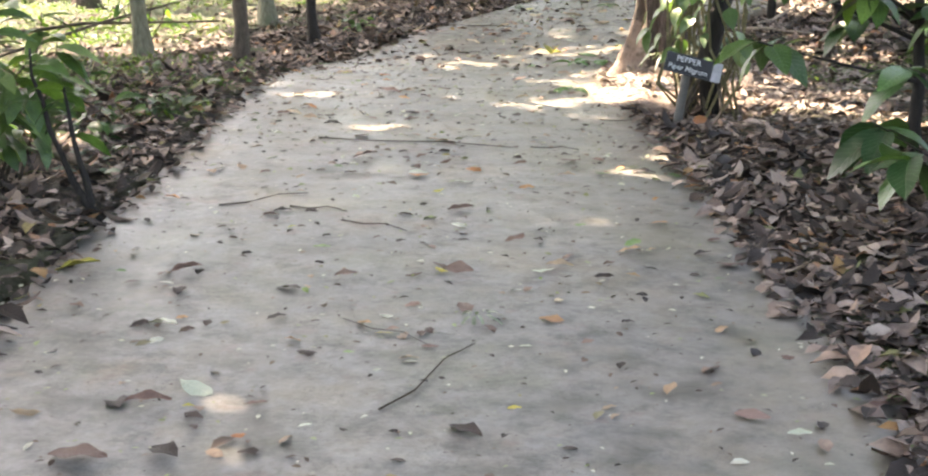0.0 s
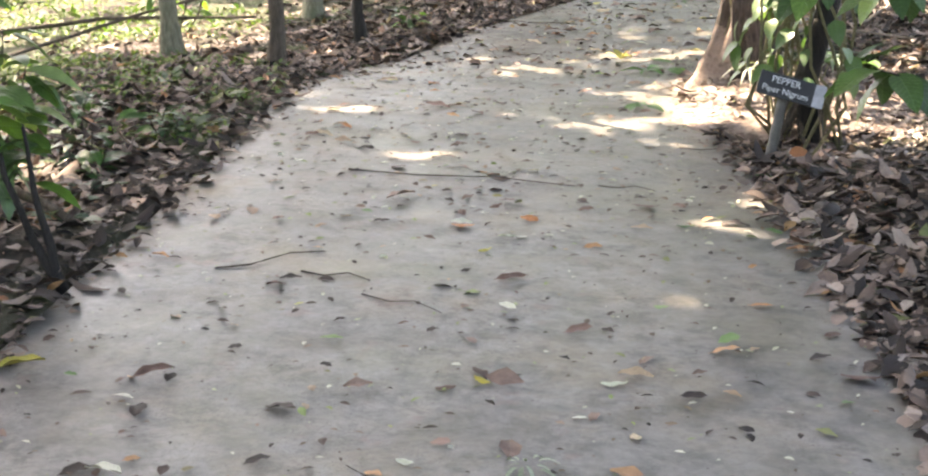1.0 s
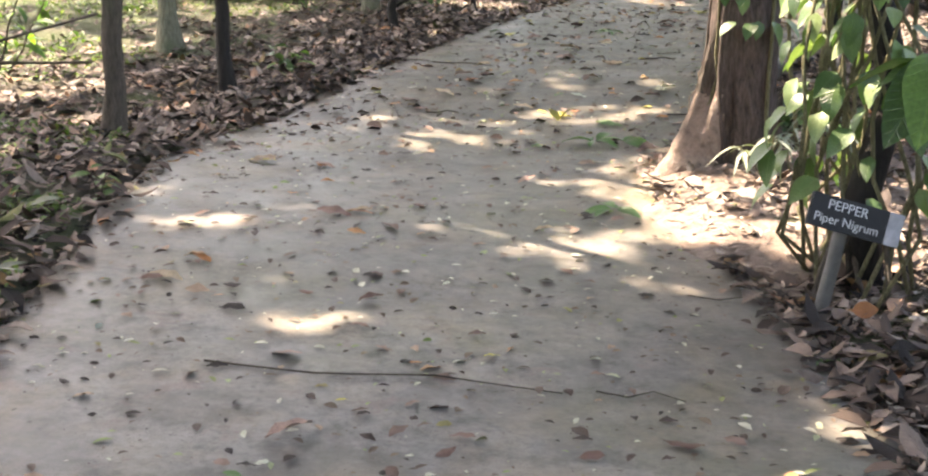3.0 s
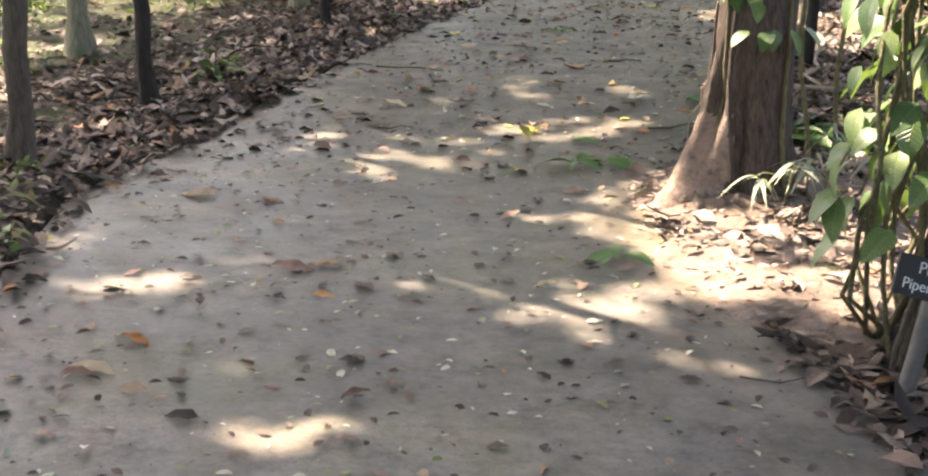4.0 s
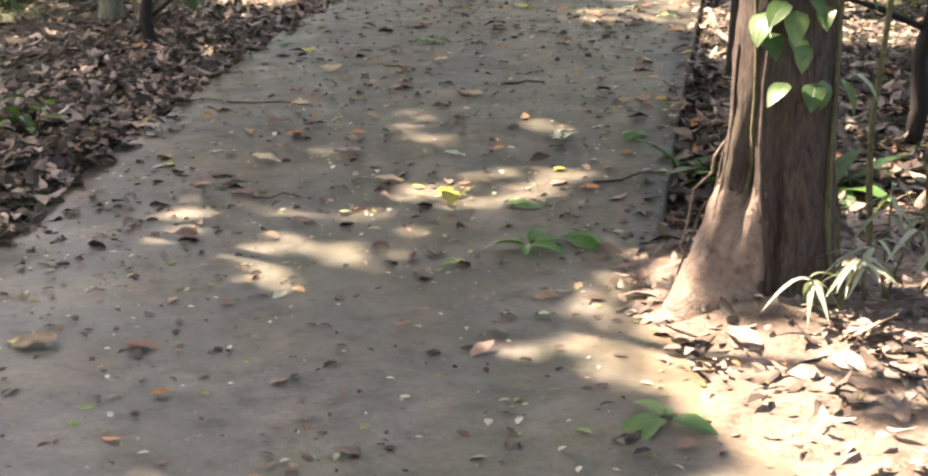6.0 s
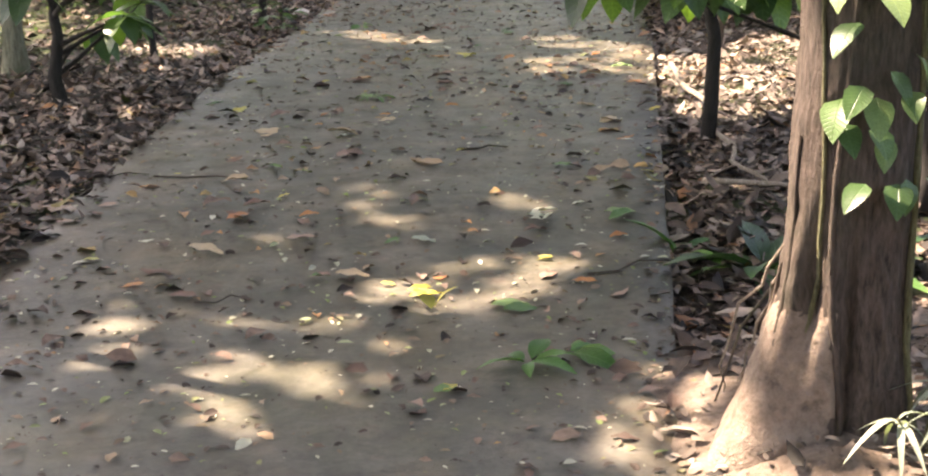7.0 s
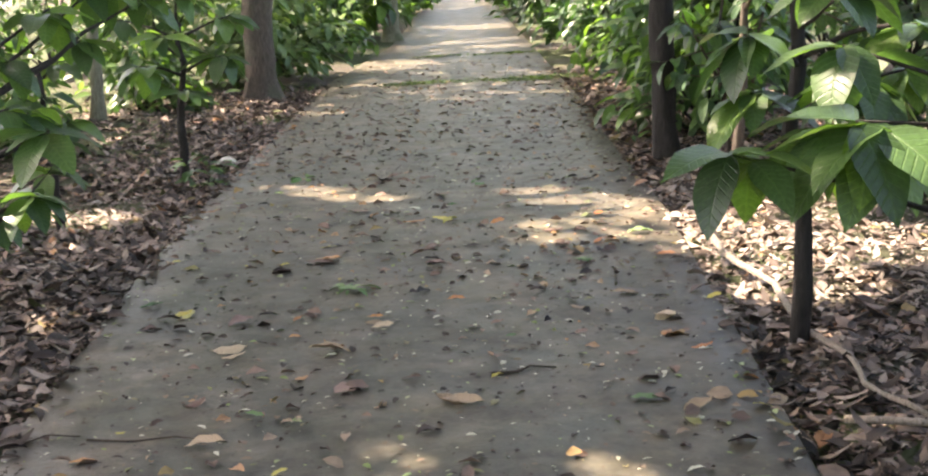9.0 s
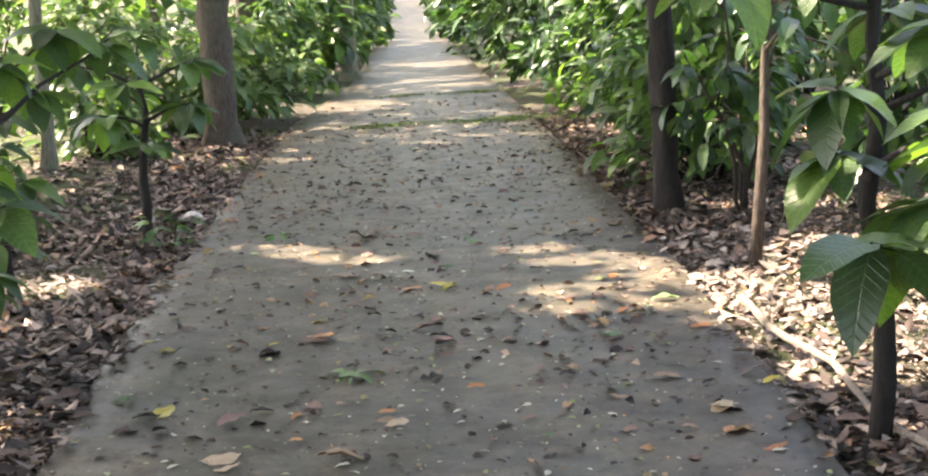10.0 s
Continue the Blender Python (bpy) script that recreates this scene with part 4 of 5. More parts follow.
cocoa("slender dark-stemmed cocoa tree with large drooping green leaves", (2.86, 13.38), (0.10, 0.02, 2.4), 0.040, [(2.35, 13.0, 1.35, 8, 0.32), (2.55, 12.7, 1.55, 8, 0.32), (3.1, 12.9, 1.35, 8, 0.32), (2.7, 13.5, 1.8, 8, 0.33), (3.2, 13.7, 1.6, 8, 0.33), (2.3, 13.6, 1.75, 8, 0.3), (3.3, 13.2, 1.15, 8, 0.3), (2.55, 12.75, 0.98, 9, 0.33), (2.78, 12.8, 1.16, 9, 0.34), (2.95, 12.85, 0.92, 8, 0.32), (2.5, 13.2, 1.1, 8, 0.32)], 25)
cocoa("cocoa tree with whorls of broad shiny leaves over the path edge", (3.15, 11.75), (0.1, 0.1, 1.9), 0.04, [(1.62, 11.95, 1.08, 9, 0.30), (1.92, 11.75, 1.17, 13, 0.38), (2.25, 11.55, 1.34, 10, 0.36), (2.6, 11.5, 1.12, 8, 0.32), (2.2, 12.2, 1.35, 8, 0.32), (2.7, 12.0, 1.5, 8, 0.32), (3.0, 11.3, 1.4, 8, 0.32), (3.4, 12.2, 1.6, 8, 0.32)], 26)
BLADE = leaf_template(7, 0.33, 0.25, 0.30, 0.9, 0.01)
FERN = leaf_template(7, 0.11, 0.35, 0.75, 0.8)
def make_strap_plant(x, y, shoots, seed):
    rng = random.Random(seed)
    z = float(ground_z(x, y)) + 0.02
    ob = hole("fern_plant")
    ob.location = (x, y, z)
    tagged(ob, "small pale plant with narrow arching leaves at a tree foot", "plant")
    for k, (dx, dy, h) in enumerate(shoots):
        pts = bent((0.03 * k - 0.05, 0, -0.04), (dx, dy, h), 5, 0.12, seed + k)
        mesh_object("stem", *tube(pts, [0.006, 0.0055, 0.005, 0.0045, 0.004, 0.003], 6), M_VINE, ob)
        for i in range(8):
            leaf_part(ob, FERN, "fern", M_FERN, along(pts, rng.uniform(0.75, 0.99)), i * 0.8 + rng.uniform(-0.3, 0.3), rng.uniform(-0.1, 0.6), rng.uniform(-0.3, 0.3), rng.uniform(0.11, 0.19))


make_strap_plant(1.56, 9.42, [(-0.12, -0.08, 0.20), (0.03, -0.12, 0.26), (0.12, 0.02, 0.24)], 23)
make_strap_plant(1.80, 9.50, [(-0.08, -0.06, 0.28), (0.10, -0.05, 0.34), (0.05, 0.10, 0.40), (0.2, 0.0, 0.25)], 43)
rosette("ginger_plant", "low clump of broad glossy green strap leaves by the path edge", "plant", (2.12, 11.30), 13, (0.28, 0.46), BLADE, "ginger", M_SHOOT_DEEP, (0.0, 0.6), 24, 0.08)
rosette("ginger_plant", "low clump of broad glossy green strap leaves by the path edge", "plant", (2.42, 11.15), 10, (0.28, 0.42), BLADE, "ginger", M_SHOOT_DEEP, (0.1, 0.8), 25, 0.08)
rosette("ginger_plant", "few upright green blades leaning over the slab edge", "plant", (1.90, 11.62), 4, (0.20, 0.32), LANCE, "blade", M_SPRIG, (0.3, 1.0), 26, 0.04)
leafy("sapling", "straight grey-brown sapling stem in sunlit litter", "tree", (4.32, 16.25), [(0.04, 0.02, 3.0)], BROAD, M_LEAF_DEEP, M_BARK_GREY, 27, 0.042, size=(0.15, 0.25), per=6, droop=(-0.8, 0.1), start=0.4, twigs=9, twig_len=0.7)
leafy("shrub", "dark green shrub with broad leaves hanging over the path edge", "shrub", (5.35, 17.9), [(-0.4, 0.1, 1.2), (0.1, -0.5, 1.6), (0.5, 0.3, 1.9), (-0.2, -0.3, 2.1)], BROAD, M_LEAF_DEEP, M_TWIG, 28, 0.02, size=(0.16, 0.27), per=6, droop=(-0.9, 0.1), start=0.35, twigs=9, twig_len=0.55)
for k, (bx, by, sx, sy, h, n) in enumerate([(6.2, 19.6, 0.8, 0.9, 1.9, 1300), (7.2, 21.5, 0.9, 1.2, 2.1, 1500), (6.6, 16.4, 1.3, 1.3, 2.2, 1500), (8.2, 24.0, 1.0, 1.4, 2.2, 1500), (9.4, 27.2, 1.1, 1.6, 2.3, 1500),
                                            (11.0, 31.0, 1.2, 1.8, 2.5, 1300), (13.2, 36.5, 1.5, 2.3, 3.0, 1300), (16.0, 43.5, 1.8, 3.0, 3.2, 1300), (5.6, 13.4, 1.1, 1.1, 1.9, 1200), (4.6, 10.4, 1.0, 1.0, 1.7, 1100), (4.0, 7.6, 0.8, 0.9, 1.5, 900), (3.9, 5.0, 0.9, 0.8, 1.2, 800), (7.8, 15.0, 1.2, 1.2, 2.4, 1300), (9.4, 18.8, 1.3, 1.3, 2.6, 1300), (6.9, 11.0, 1.2, 1.2, 2.2, 1200), (10.9, 22.6, 1.4, 1.4, 2.8, 1300), (6.2, 7.6, 1.2, 1.2, 2.0, 1000), (12.5, 26.5, 1.6, 1.6, 3.0, 1200)]):
    bush("dense dark green bush with broad leaves beside the path", (bx, by), (sx, sy), h, n, 40 + k, BROAD if by < 30 else SMALL, M_LEAF_DEEP if k % 3 else M_LEAF, (0.15, 0.28) if by < 30 else (0.25, 0.4))

cocoa("cocoa plant with dull deep green leaves in the shade", (2.95, 6.1), (-0.1, 0.2, 1.2), 0.02, [(2.2, 6.75, 0.62, 7, 0.25), (2.5, 6.3, 0.7, 8, 0.26), (2.35, 7.2, 0.85, 8, 0.26), (2.75, 6.9, 0.75, 8, 0.26), (2.6, 5.6, 0.6, 7, 0.26), (2.9, 6.4, 1.1, 8, 0.26)], 29, "deep")
# plants on the left
cocoa("dark forked cocoa tree with large hanging leaves beside the path", (-0.66, 15.75), (0.05, 0.0, 0.95), 0.044, [(-0.25, 15.4, 1.05, 8, 0.3), (-1.0, 15.6, 1.2, 8, 0.3), (-0.3, 16.1, 1.35, 8, 0.3), (-0.75, 15.2, 0.85, 7, 0.28), (-0.05, 15.9, 0.85, 7, 0.28), (-0.6, 15.5, 1.5, 8, 0.3), (-0.15, 15.55, 0.6, 6, 0.26), (-0.12, 16.2, 0.95, 8, 0.32), (-0.15, 16.0, 0.55, 7, 0.3), (0.0, 16.55, 0.6, 7, 0.3), (-0.35, 16.5, 0.4, 6, 0.26), (0.05, 16.3, 1.5, 9, 0.32), (0.35, 16.6, 1.62, 9, 0.32), (0.65, 16.9, 1.55, 8, 0.30), (0.25, 16.8, 1.3, 7, 0.28), (-0.12, 14.7, 1.0, 6, 0.28), (-0.25, 15.0, 1.3, 7, 0.28)], 33)
cocoa("thin dark cocoa tree with hanging broad green leaves", (1.22, 19.6), (0.05, 0.0, 1.3), 0.038, [(1.55, 19.3, 1.0, 8, 0.3), (0.9, 19.4, 0.95, 8, 0.3), (1.2, 19.2, 0.75, 7, 0.28), (1.7, 19.7, 1.3, 8, 0.3), (0.8, 19.9, 1.3, 8, 0.3), (1.25, 19.5, 1.55, 8, 0.3), (1.0, 19.0, 1.2, 7, 0.28)], 34)
cocoa("slim cocoa sapling with hanging leaves among slim trees", (0.1, 17.9), (-0.05, 0.0, 1.1), 0.03, [(0.2, 17.6, 0.75, 6, 0.26), (-0.1, 17.8, 0.9, 7, 0.28), (0.2, 18.1, 1.1, 7, 0.28)], 38)
leafy("shrub", "tall leafy undergrowth with thin stems in sunlit bank", "shrub", (-3.4, 12.9), [(0.3, 0.0, 0.8), (-0.2, 0.3, 1.1), (-0.5, -0.2, 0.9), (0.4, 0.3, 0.7)], BROAD, M_LEAF, M_TWIG, 39, 0.01, size=(0.10, 0.2), per=14, droop=(-0.6, 0.4), start=0.3)
leafy("sapling", "leaning sapling with a bare dark stem and green leaves", "sapling", (-1.18, 4.82), [(-0.12, 0.10, 0.50), (-0.24, 0.10, 0.66)], BROAD, M_LEAF, M_BARK_DARK, 31, 0.018, size=(0.10, 0.19), per=9, droop=(-0.5, 0.4), start=0.62)
leafy("shrub", "leafy green undergrowth shrub beside leaf litter", "shrub", (-1.78, 5.2), [(0.28, -0.15, 0.55), (0.32, 0.0, 0.75), (0.1, 0.15, 0.85), (0.2, -0.3, 0.72), (-0.1, -0.1, 0.9), (0.3, 0.2, 0.6), (0.15, -0.5, 0.95)], BROAD, M_LEAF_LIGHT, M_TWIG, 32, 0.008, size=(0.12, 0.23), per=18, droop=(-0.6, 0.4), start=0.3)
leafy("shrub", "small bright green plant in leaf litter", "plant", (-1.25, 12.75), [(0.05, 0.0, 0.22), (-0.1, 0.1, 0.2), (0.12, 0.1, 0.16)], BROAD, M_LEAF, M_TWIG, 35, 0.006, size=(0.10, 0.16), per=6, droop=(-0.3, 0.5), start=0.3)
leafy("shrub", "small bright green plant beside the path edge", "plant", (1.28, 19.15), [(0.05, -0.1, 0.3), (-0.15, 0.0, 0.28), (0.2, 0.05, 0.22), (0.0, 0.15, 0.3)], BROAD, M_LEAF, M_TWIG, 36, 0.006, size=(0.12, 0.2), per=8, droop=(-0.3, 0.5), start=0.2)
leafy("shrub", "small light green weed beside the path", "plant", (-1.42, 8.55), [(0.05, 0.0, 0.1), (-0.05, 0.1, 0.12)], SMALL, M_LEAF_LIGHT, M_TWIG, 37, 0.004, size=(0.06, 0.1), per=6, droop=(-0.2, 0.5), start=0.2)
for wx, wy, h, sd in ((-1.72, 6.35, 0.22, 71), (-1.62, 7.05, 0.16, 72), (-2.1, 7.3, 0.24, 73), (-1.95, 5.9, 0.2, 74)):
    leafy("weed", "low dull green broad-leaved weed in leaf litter", "plant", (wx, wy), [(0.08, 0.0, h), (-0.1, 0.08, h * 0.9), (0.02, -0.1, h * 0.8), (0.1, 0.12, h * 0.7)], BROAD, M_LEAF_DEEP, M_TWIG, sd, 0.005, "weeds on the bank", size=(0.07, 0.14), per=7, droop=(-0.3, 0.4), start=0.2)
for k, (bx, by, sx, sy, h, n) in enumerate([(4.3, 29.0, 0.9, 1.4, 1.5, 1200), (5.9, 32.8, 1.0, 1.6, 1.7, 1200), (2.2, 28.0, 1.2, 1.6, 1.8, 1100), (7.6, 38.8, 1.4, 2.2, 2.4, 1000), (10.8, 46.5, 1.8, 3.0, 3.0, 1000), (-0.6, 24.6, 1.2, 1.2, 1.3, 900), (-3.0, 20.0, 1.2, 1.4, 1.4, 1000), (-0.3, 22.0, 0.7, 0.7, 0.9, 420), (-1.9, 18.9, 0.7, 0.7, 0.9, 420), (1.7, 25.4, 0.6, 0.7, 0.8, 380), (3.6, 27.6, 0.6, 0.8, 1.1, 700), (-4.2, 24.5, 1.4, 1.3, 1.6, 1000), (-7.0, 27.0, 1.6, 1.6, 2.0, 1000), (-2.5, 30.5, 1.6, 1.6, 2.0, 1000), (-8.0, 21.0, 1.6, 1.6, 1.8, 1000), (1.2, 33.5, 1.8, 1.8, 2.4, 1000), (-7.5, 15.5, 1.4, 1.4, 1.3, 900), (-1.6, 26.8, 1.2, 1.2, 1.4, 900)]):
    bush("leafy green bush in dappled light", (bx, by), (sx, sy), h, n, 60 + k, SMALL, M_LEAF if k % 2 else M_LEAF_LIGHT, (0.16, 0.3))


for k in range(15):
    y = 38.0 + 4.2 * k
    for side in (-1, 1):
        x = float(path_left(y)) - 1.6 if side < 0 else float(path_right(y)) + 1.5
        bush("green roadside bush far along the path", (x, y + side), (1.3, 2.2), 2.2 + 0.4 * math.sin(k * 1.7 + side), 420, 90 + 2 * k + side, SMALL, M_LEAF_DEEP if side > 0 else M_LEAF, (0.35, 0.6), 0.05)


for k in range(3):
    bush("dense green thicket where the path bends out of sight", (44.0 + 4 * k, 136.0 - 2 * k), (4.0, 3.0), 7.0, 900, 150 + k, SMALL, M_LEAF, (0.7, 1.2), 0.02)


# bushes added out of view to block low sky light from both sides
for k, (bx, by, h) in enumerate(((-5.6, -3.5, 3.2), (-5.2, -0.2, 3.0), (-4.8, 2.6, 2.8), (-5.0, 5.4, 2.6), (4.6, 1.8, 2.4), (4.8, -1.6, 2.8), (-6.4, 8.4, 2.4))):
    bush("added unseen green thicket that blocks sky light from the side", (bx, by), (1.3, 1.7), h, 800, 170 + k, SMALL, M_LEAF_DEEP, (0.3, 0.5), 0.05)


def make_woods():
    """The far woods that close the view all round: trunks and leaf masses too many to count."""
    rng = np.random.default_rng(77)
    pos, trunks = [], []
    for k in range(170):
        a = rng.uniform(0, 6.28)
        d = rng.uniform(26, 60)
        cx, cy = 3 + d * math.cos(a), 16 + d * math.sin(a)
        xl, xr = float(path_left(cy)), float(path_right(cy))
        if -2.5 + xl < cx < xr + 2.5:
            continue
        z = float(ground_z(cx, cy))
        h = rng.uniform(3, 9)
        trunks.append(tube(bent((cx, cy, z - 0.2), (cx + rng.uniform(-0.5, 0.5), cy, z + h), 4, 0.04, k), [0.16, 0.14, 0.12, 0.1, 0.07], 6))
        n = 190
        pos.append(np.stack([cx + rng.normal(0, 1.5, n), cy + rng.normal(0, 1.5, n), z + np.abs(rng.normal(0.35 * h, 0.35 * h, n)) + 0.1], -1))
    pos = np.concatenate(pos)
    n = len(pos)
    ob = hole("far_woods")
    tagged(ob, "far green woods with dense foliage and slim trunks", "woods", kind="stuff")
    mesh_object("trunks", *joined(trunks), M_BARK_GREY, ob)
    leaves("foliage", leaf_template(2, 0.6, 0.2, 0.25), pos, rng.uniform(0, 6.28, n), rng.uniform(-0.8, 0.4, n), rng.uniform(-0.6, 0.6, n), rng.uniform(0.45, 0.9, n), M_LEAF, ob)


make_woods()

# ---- litter and weeds ----
def make_litter():
    rng = np.random.default_rng(3)
    n = 125000
    y = rng.uniform(1.5, 27, n)
    left = rng.random(n) < 0.5
    off = np.abs(rng.gamma(1.3, 1.0, n))
    x = np.where(left, path_left(y) - off + np.interp(y, (10.5, 12.0), (0.09, 0.04)), path_right(y) + off - np.where(y > 10.1, 0.02, 0.14))
    thin = (apron_top(x, y) > 0.005) & (rng.random(n) < np.where(x > path_right(y) + 0.25, 0.45, 0.80)) & (x < 2.2)
    thin |= left & (y < 10) & (off < 0.42) & (rng.random(n) < 0.6)
    keep = (off < 4.5) & ~thin & ~(left & (off > 1.0) & (rng.random(n) < 0.35))
    x, y, left = x[keep], y[keep], left[keep]
    z = ground_z(x, y)
    on = (x > path_left(y)) & (x < path_right(y))
    z = np.where(on, path_z(x, y), z)
    z = np.maximum(z, np.where((x > 0.8) & (x < 2.3) & (y > 7.6) & (y < 10.5), path_z(np.minimum(x, path_right(y)), y) + apron_top(x, y), -9)) + rng.uniform(0.003, 0.035, len(x))
    n = len(x)
    # sunlit bank litter is finer, its sunlight put into a paler leaf colour
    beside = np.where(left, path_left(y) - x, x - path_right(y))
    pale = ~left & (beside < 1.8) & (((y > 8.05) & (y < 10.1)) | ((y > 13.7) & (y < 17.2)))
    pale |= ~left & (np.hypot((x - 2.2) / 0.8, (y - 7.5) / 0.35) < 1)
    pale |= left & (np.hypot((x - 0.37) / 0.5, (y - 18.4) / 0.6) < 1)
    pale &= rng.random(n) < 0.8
    kinds = (leaf_template(3, 0.46, 0.45, 0.2, 0.9, 0.03), leaf_template(3, 0.40, -0.40, -0.25, 0.9, 0.03), leaf_template(3, 0.55, 0.15, 0.35, 0.9, 0.05))
    place = np.stack([x, y, z], -1)
    for words, material, chosen in (("brown dry leaf litter lying thick beside the path", M_LITTER, ~pale), ("leaf litter beside the path with sunlight put into its pale colour", M_SUNLIT_LITTER, pale)):
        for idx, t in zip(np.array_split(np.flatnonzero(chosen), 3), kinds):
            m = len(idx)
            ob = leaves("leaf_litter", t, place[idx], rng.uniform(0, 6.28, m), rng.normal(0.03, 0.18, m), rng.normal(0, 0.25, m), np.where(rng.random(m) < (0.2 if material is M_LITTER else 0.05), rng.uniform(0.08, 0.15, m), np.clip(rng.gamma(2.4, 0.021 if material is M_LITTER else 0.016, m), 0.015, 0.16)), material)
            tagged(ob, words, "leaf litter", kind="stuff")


def make_crumbs():
    """Bits of leaf and bark trodden over the path."""
    rng = np.random.default_rng(8)
    n = 15000
    y = rng.uniform(0.5, 30, n)
    u = rng.beta(0.8, 0.8, n)
    y = np.where(rng.random(n) < 0.35, rng.uniform(10, 26, n), y)
    x = path_left(y) + (path_right(y) - path_left(y)) * u
    z = path_z(x, y) + 0.004
    ob = leaves("leaf_crumbs", leaf_template(3, 0.45, 0.25, 0.1), np.stack([x, y, z], -1), rng.uniform(0, 6.28, n), rng.normal(0.04, 0.08, n), rng.normal(0, 0.15, n), rng.gamma(1.5, 0.009, n) + 0.007, M_CRUMB)
    tagged(ob, "small crumbs of dry leaf scattered over the path", "leaf crumbs", kind="stuff")
    # larger torn bits, thicker on the farther slab and along its borders
    n = 1700
    y = rng.uniform(5.5, 27, n)
    x = path_left(y) + (path_right(y) - path_left(y)) * rng.beta(0.75, 0.75, n)
    z = path_z(x, y) + 0.005
    ob = leaves("leaf_fragments", leaf_template(3, 0.5, 0.3, 0.12), np.stack([x, y, z], -1), rng.uniform(0, 6.28, n), rng.normal(0.06, 0.12, n), rng.normal(0, 0.25, n), rng.uniform(0.022, 0.055, n), M_CRUMB)
    tagged(ob, "torn brown bits of dry leaf scattered over the farther slab", "leaf fragments", kind="stuff")


def make_weeds():
    rng = np.random.default_rng(9)
    pos = []
    for cx, cy, r, n in ((-2.6, 8.6, 0.9, 900), (-2.2, 9.8, 0.6, 500), (-3.4, 10.5, 0.9, 800), (-1.55, 8.2, 0.2, 120), (-3.2, 7.0, 0.9, 700), (-3.8, 13.5, 1.4, 1200), (-1.6, 7.2, 0.35, 160), (-2.4, 6.2, 0.6, 400), (3.9, 26.8, 0.5, 250), (2.9, 23.4, 0.4, 200), (6.6, 24.6, 0.5, 150), (-3.0, 17.5, 1.5, 900), (-2.0, 21.0, 1.8, 1000), (-0.5, 26.5, 2.0, 1000), (3.0, 9.5, 0.6, 200), (9.0, 31.5, 0.6, 200), (-6.5, 13.0, 3.0, 2600), (-5.5, 18.5, 2.8, 2200), (-4.5, 9.0, 1.4, 1200), (-4.0, 24.0, 3.0, 2200)):
        a, d = rng.uniform(0, 6.28, n), r * np.sqrt(rng.random(n))
        pos.append(np.stack([cx + d * np.cos(a), cy + d * np.sin(a)], -1))
    p = np.concatenate(pos)
    p = p[(p[:, 0] < path_left(p[:, 1]) + 0.02) | (p[:, 0] > path_right(p[:, 1]) - 0.02)]
    n = len(p)
    z = ground_z(p[:, 0], p[:, 1]) + rng.uniform(0.0, 0.05, n)
    ob = leaves("weeds", leaf_template(3, 0.3, 0.3, 0.5), np.stack([p[:, 0], p[:, 1], z], -1), rng.uniform(0, 6.28, n), rng.uniform(0.1, 1.2, n), rng.normal(0, 0.3, n), rng.uniform(0.03, 0.085, n) * np.where(p[:, 0] < -3.2, 1.6, 1.0), M_WEED)
    tagged(ob, "low green weeds and grass on the bank beside the path", "weeds", kind="stuff")


def make_small_leaves():
    """Small dry leaves strewn over the path: few and flat at first, many and curled on the farther slab."""
    rng = np.random.default_rng(21)
    for n, span, curl, words in ((430, (1.0, 10.5), 0.5, "small flat brown leaves strewn over the concrete path"), (2600, (10.3, 30.0), 1.0, "small curled brown leaves strewn over the concrete path")):
        y = rng.uniform(*span, n)
        x = path_left(y) + (path_right(y) - path_left(y)) * rng.random(n)
        if span[0] > 5:
            # most of them lie in loose drifts
            to = rng.integers(0, 70, n)
            cy, cu = rng.uniform(10.5, 27, 70)[to], rng.random(70)[to]
            drift = rng.random(n) < 0.55
            y = np.where(drift, cy + rng.normal(0, 0.35, n), y)
            u = np.where(drift, np.clip(cu + rng.normal(0, 0.11, n), 0.02, 0.98), rng.random(n))
            x = path_left(y) + (path_right(y) - path_left(y)) * u
        ob = leaves("small_leaves", leaf_template(4, 0.55, 0.45 * curl, 0.2 * curl, 0.9, 0.04), np.stack([x, y, path_z(x, y) + 0.006], -1), rng.uniform(0, 6.28, n), rng.normal(0.06, 0.2 * curl, n), rng.normal(0, 0.35 * curl, n), np.clip(rng.gamma(4, 0.0125 if curl > 0.8 else 0.0115, n), 0.02, 0.11), M_PATH_LEAF)
        tagged(ob, words, "leaf litter", kind="stuff")


def make_moss():
    """Green moss creeping over the far part of the path."""
    rng = np.random.default_rng(31)
    pos = []
    for cx, cy, r, n in ((7.3, 25.9, 0.55, 700), (5.6, 26.4, 0.45, 400), (6.5, 26.2, 0.5, 150), (8.9, 30.9, 0.5, 350), (7.6, 31.2, 0.4, 200)):
        a, d = rng.uniform(0, 6.28, n), r * rng.random(n)
        pos.append(np.stack([cx + d * np.cos(a) * 1.5, cy + d * np.sin(a) * 0.7], -1))
    p = np.concatenate(pos)
    n = len(p)
    ob = leaves("moss", leaf_template(2, 0.6, 0.2, 0.1), np.stack([p[:, 0], p[:, 1], path_z(p[:, 0], p[:, 1]) + 0.006], -1), rng.uniform(0, 6.28, n), rng.uniform(0, 0.5, n), rng.normal(0, 0.2, n), rng.uniform(0.03, 0.08, n), M_WEED)
    tagged(ob, "bright green moss patches on the concrete path", "moss", kind="stuff")


make_moss()
make_litter()
make_small_leaves()
make_crumbs()
make_weeds()


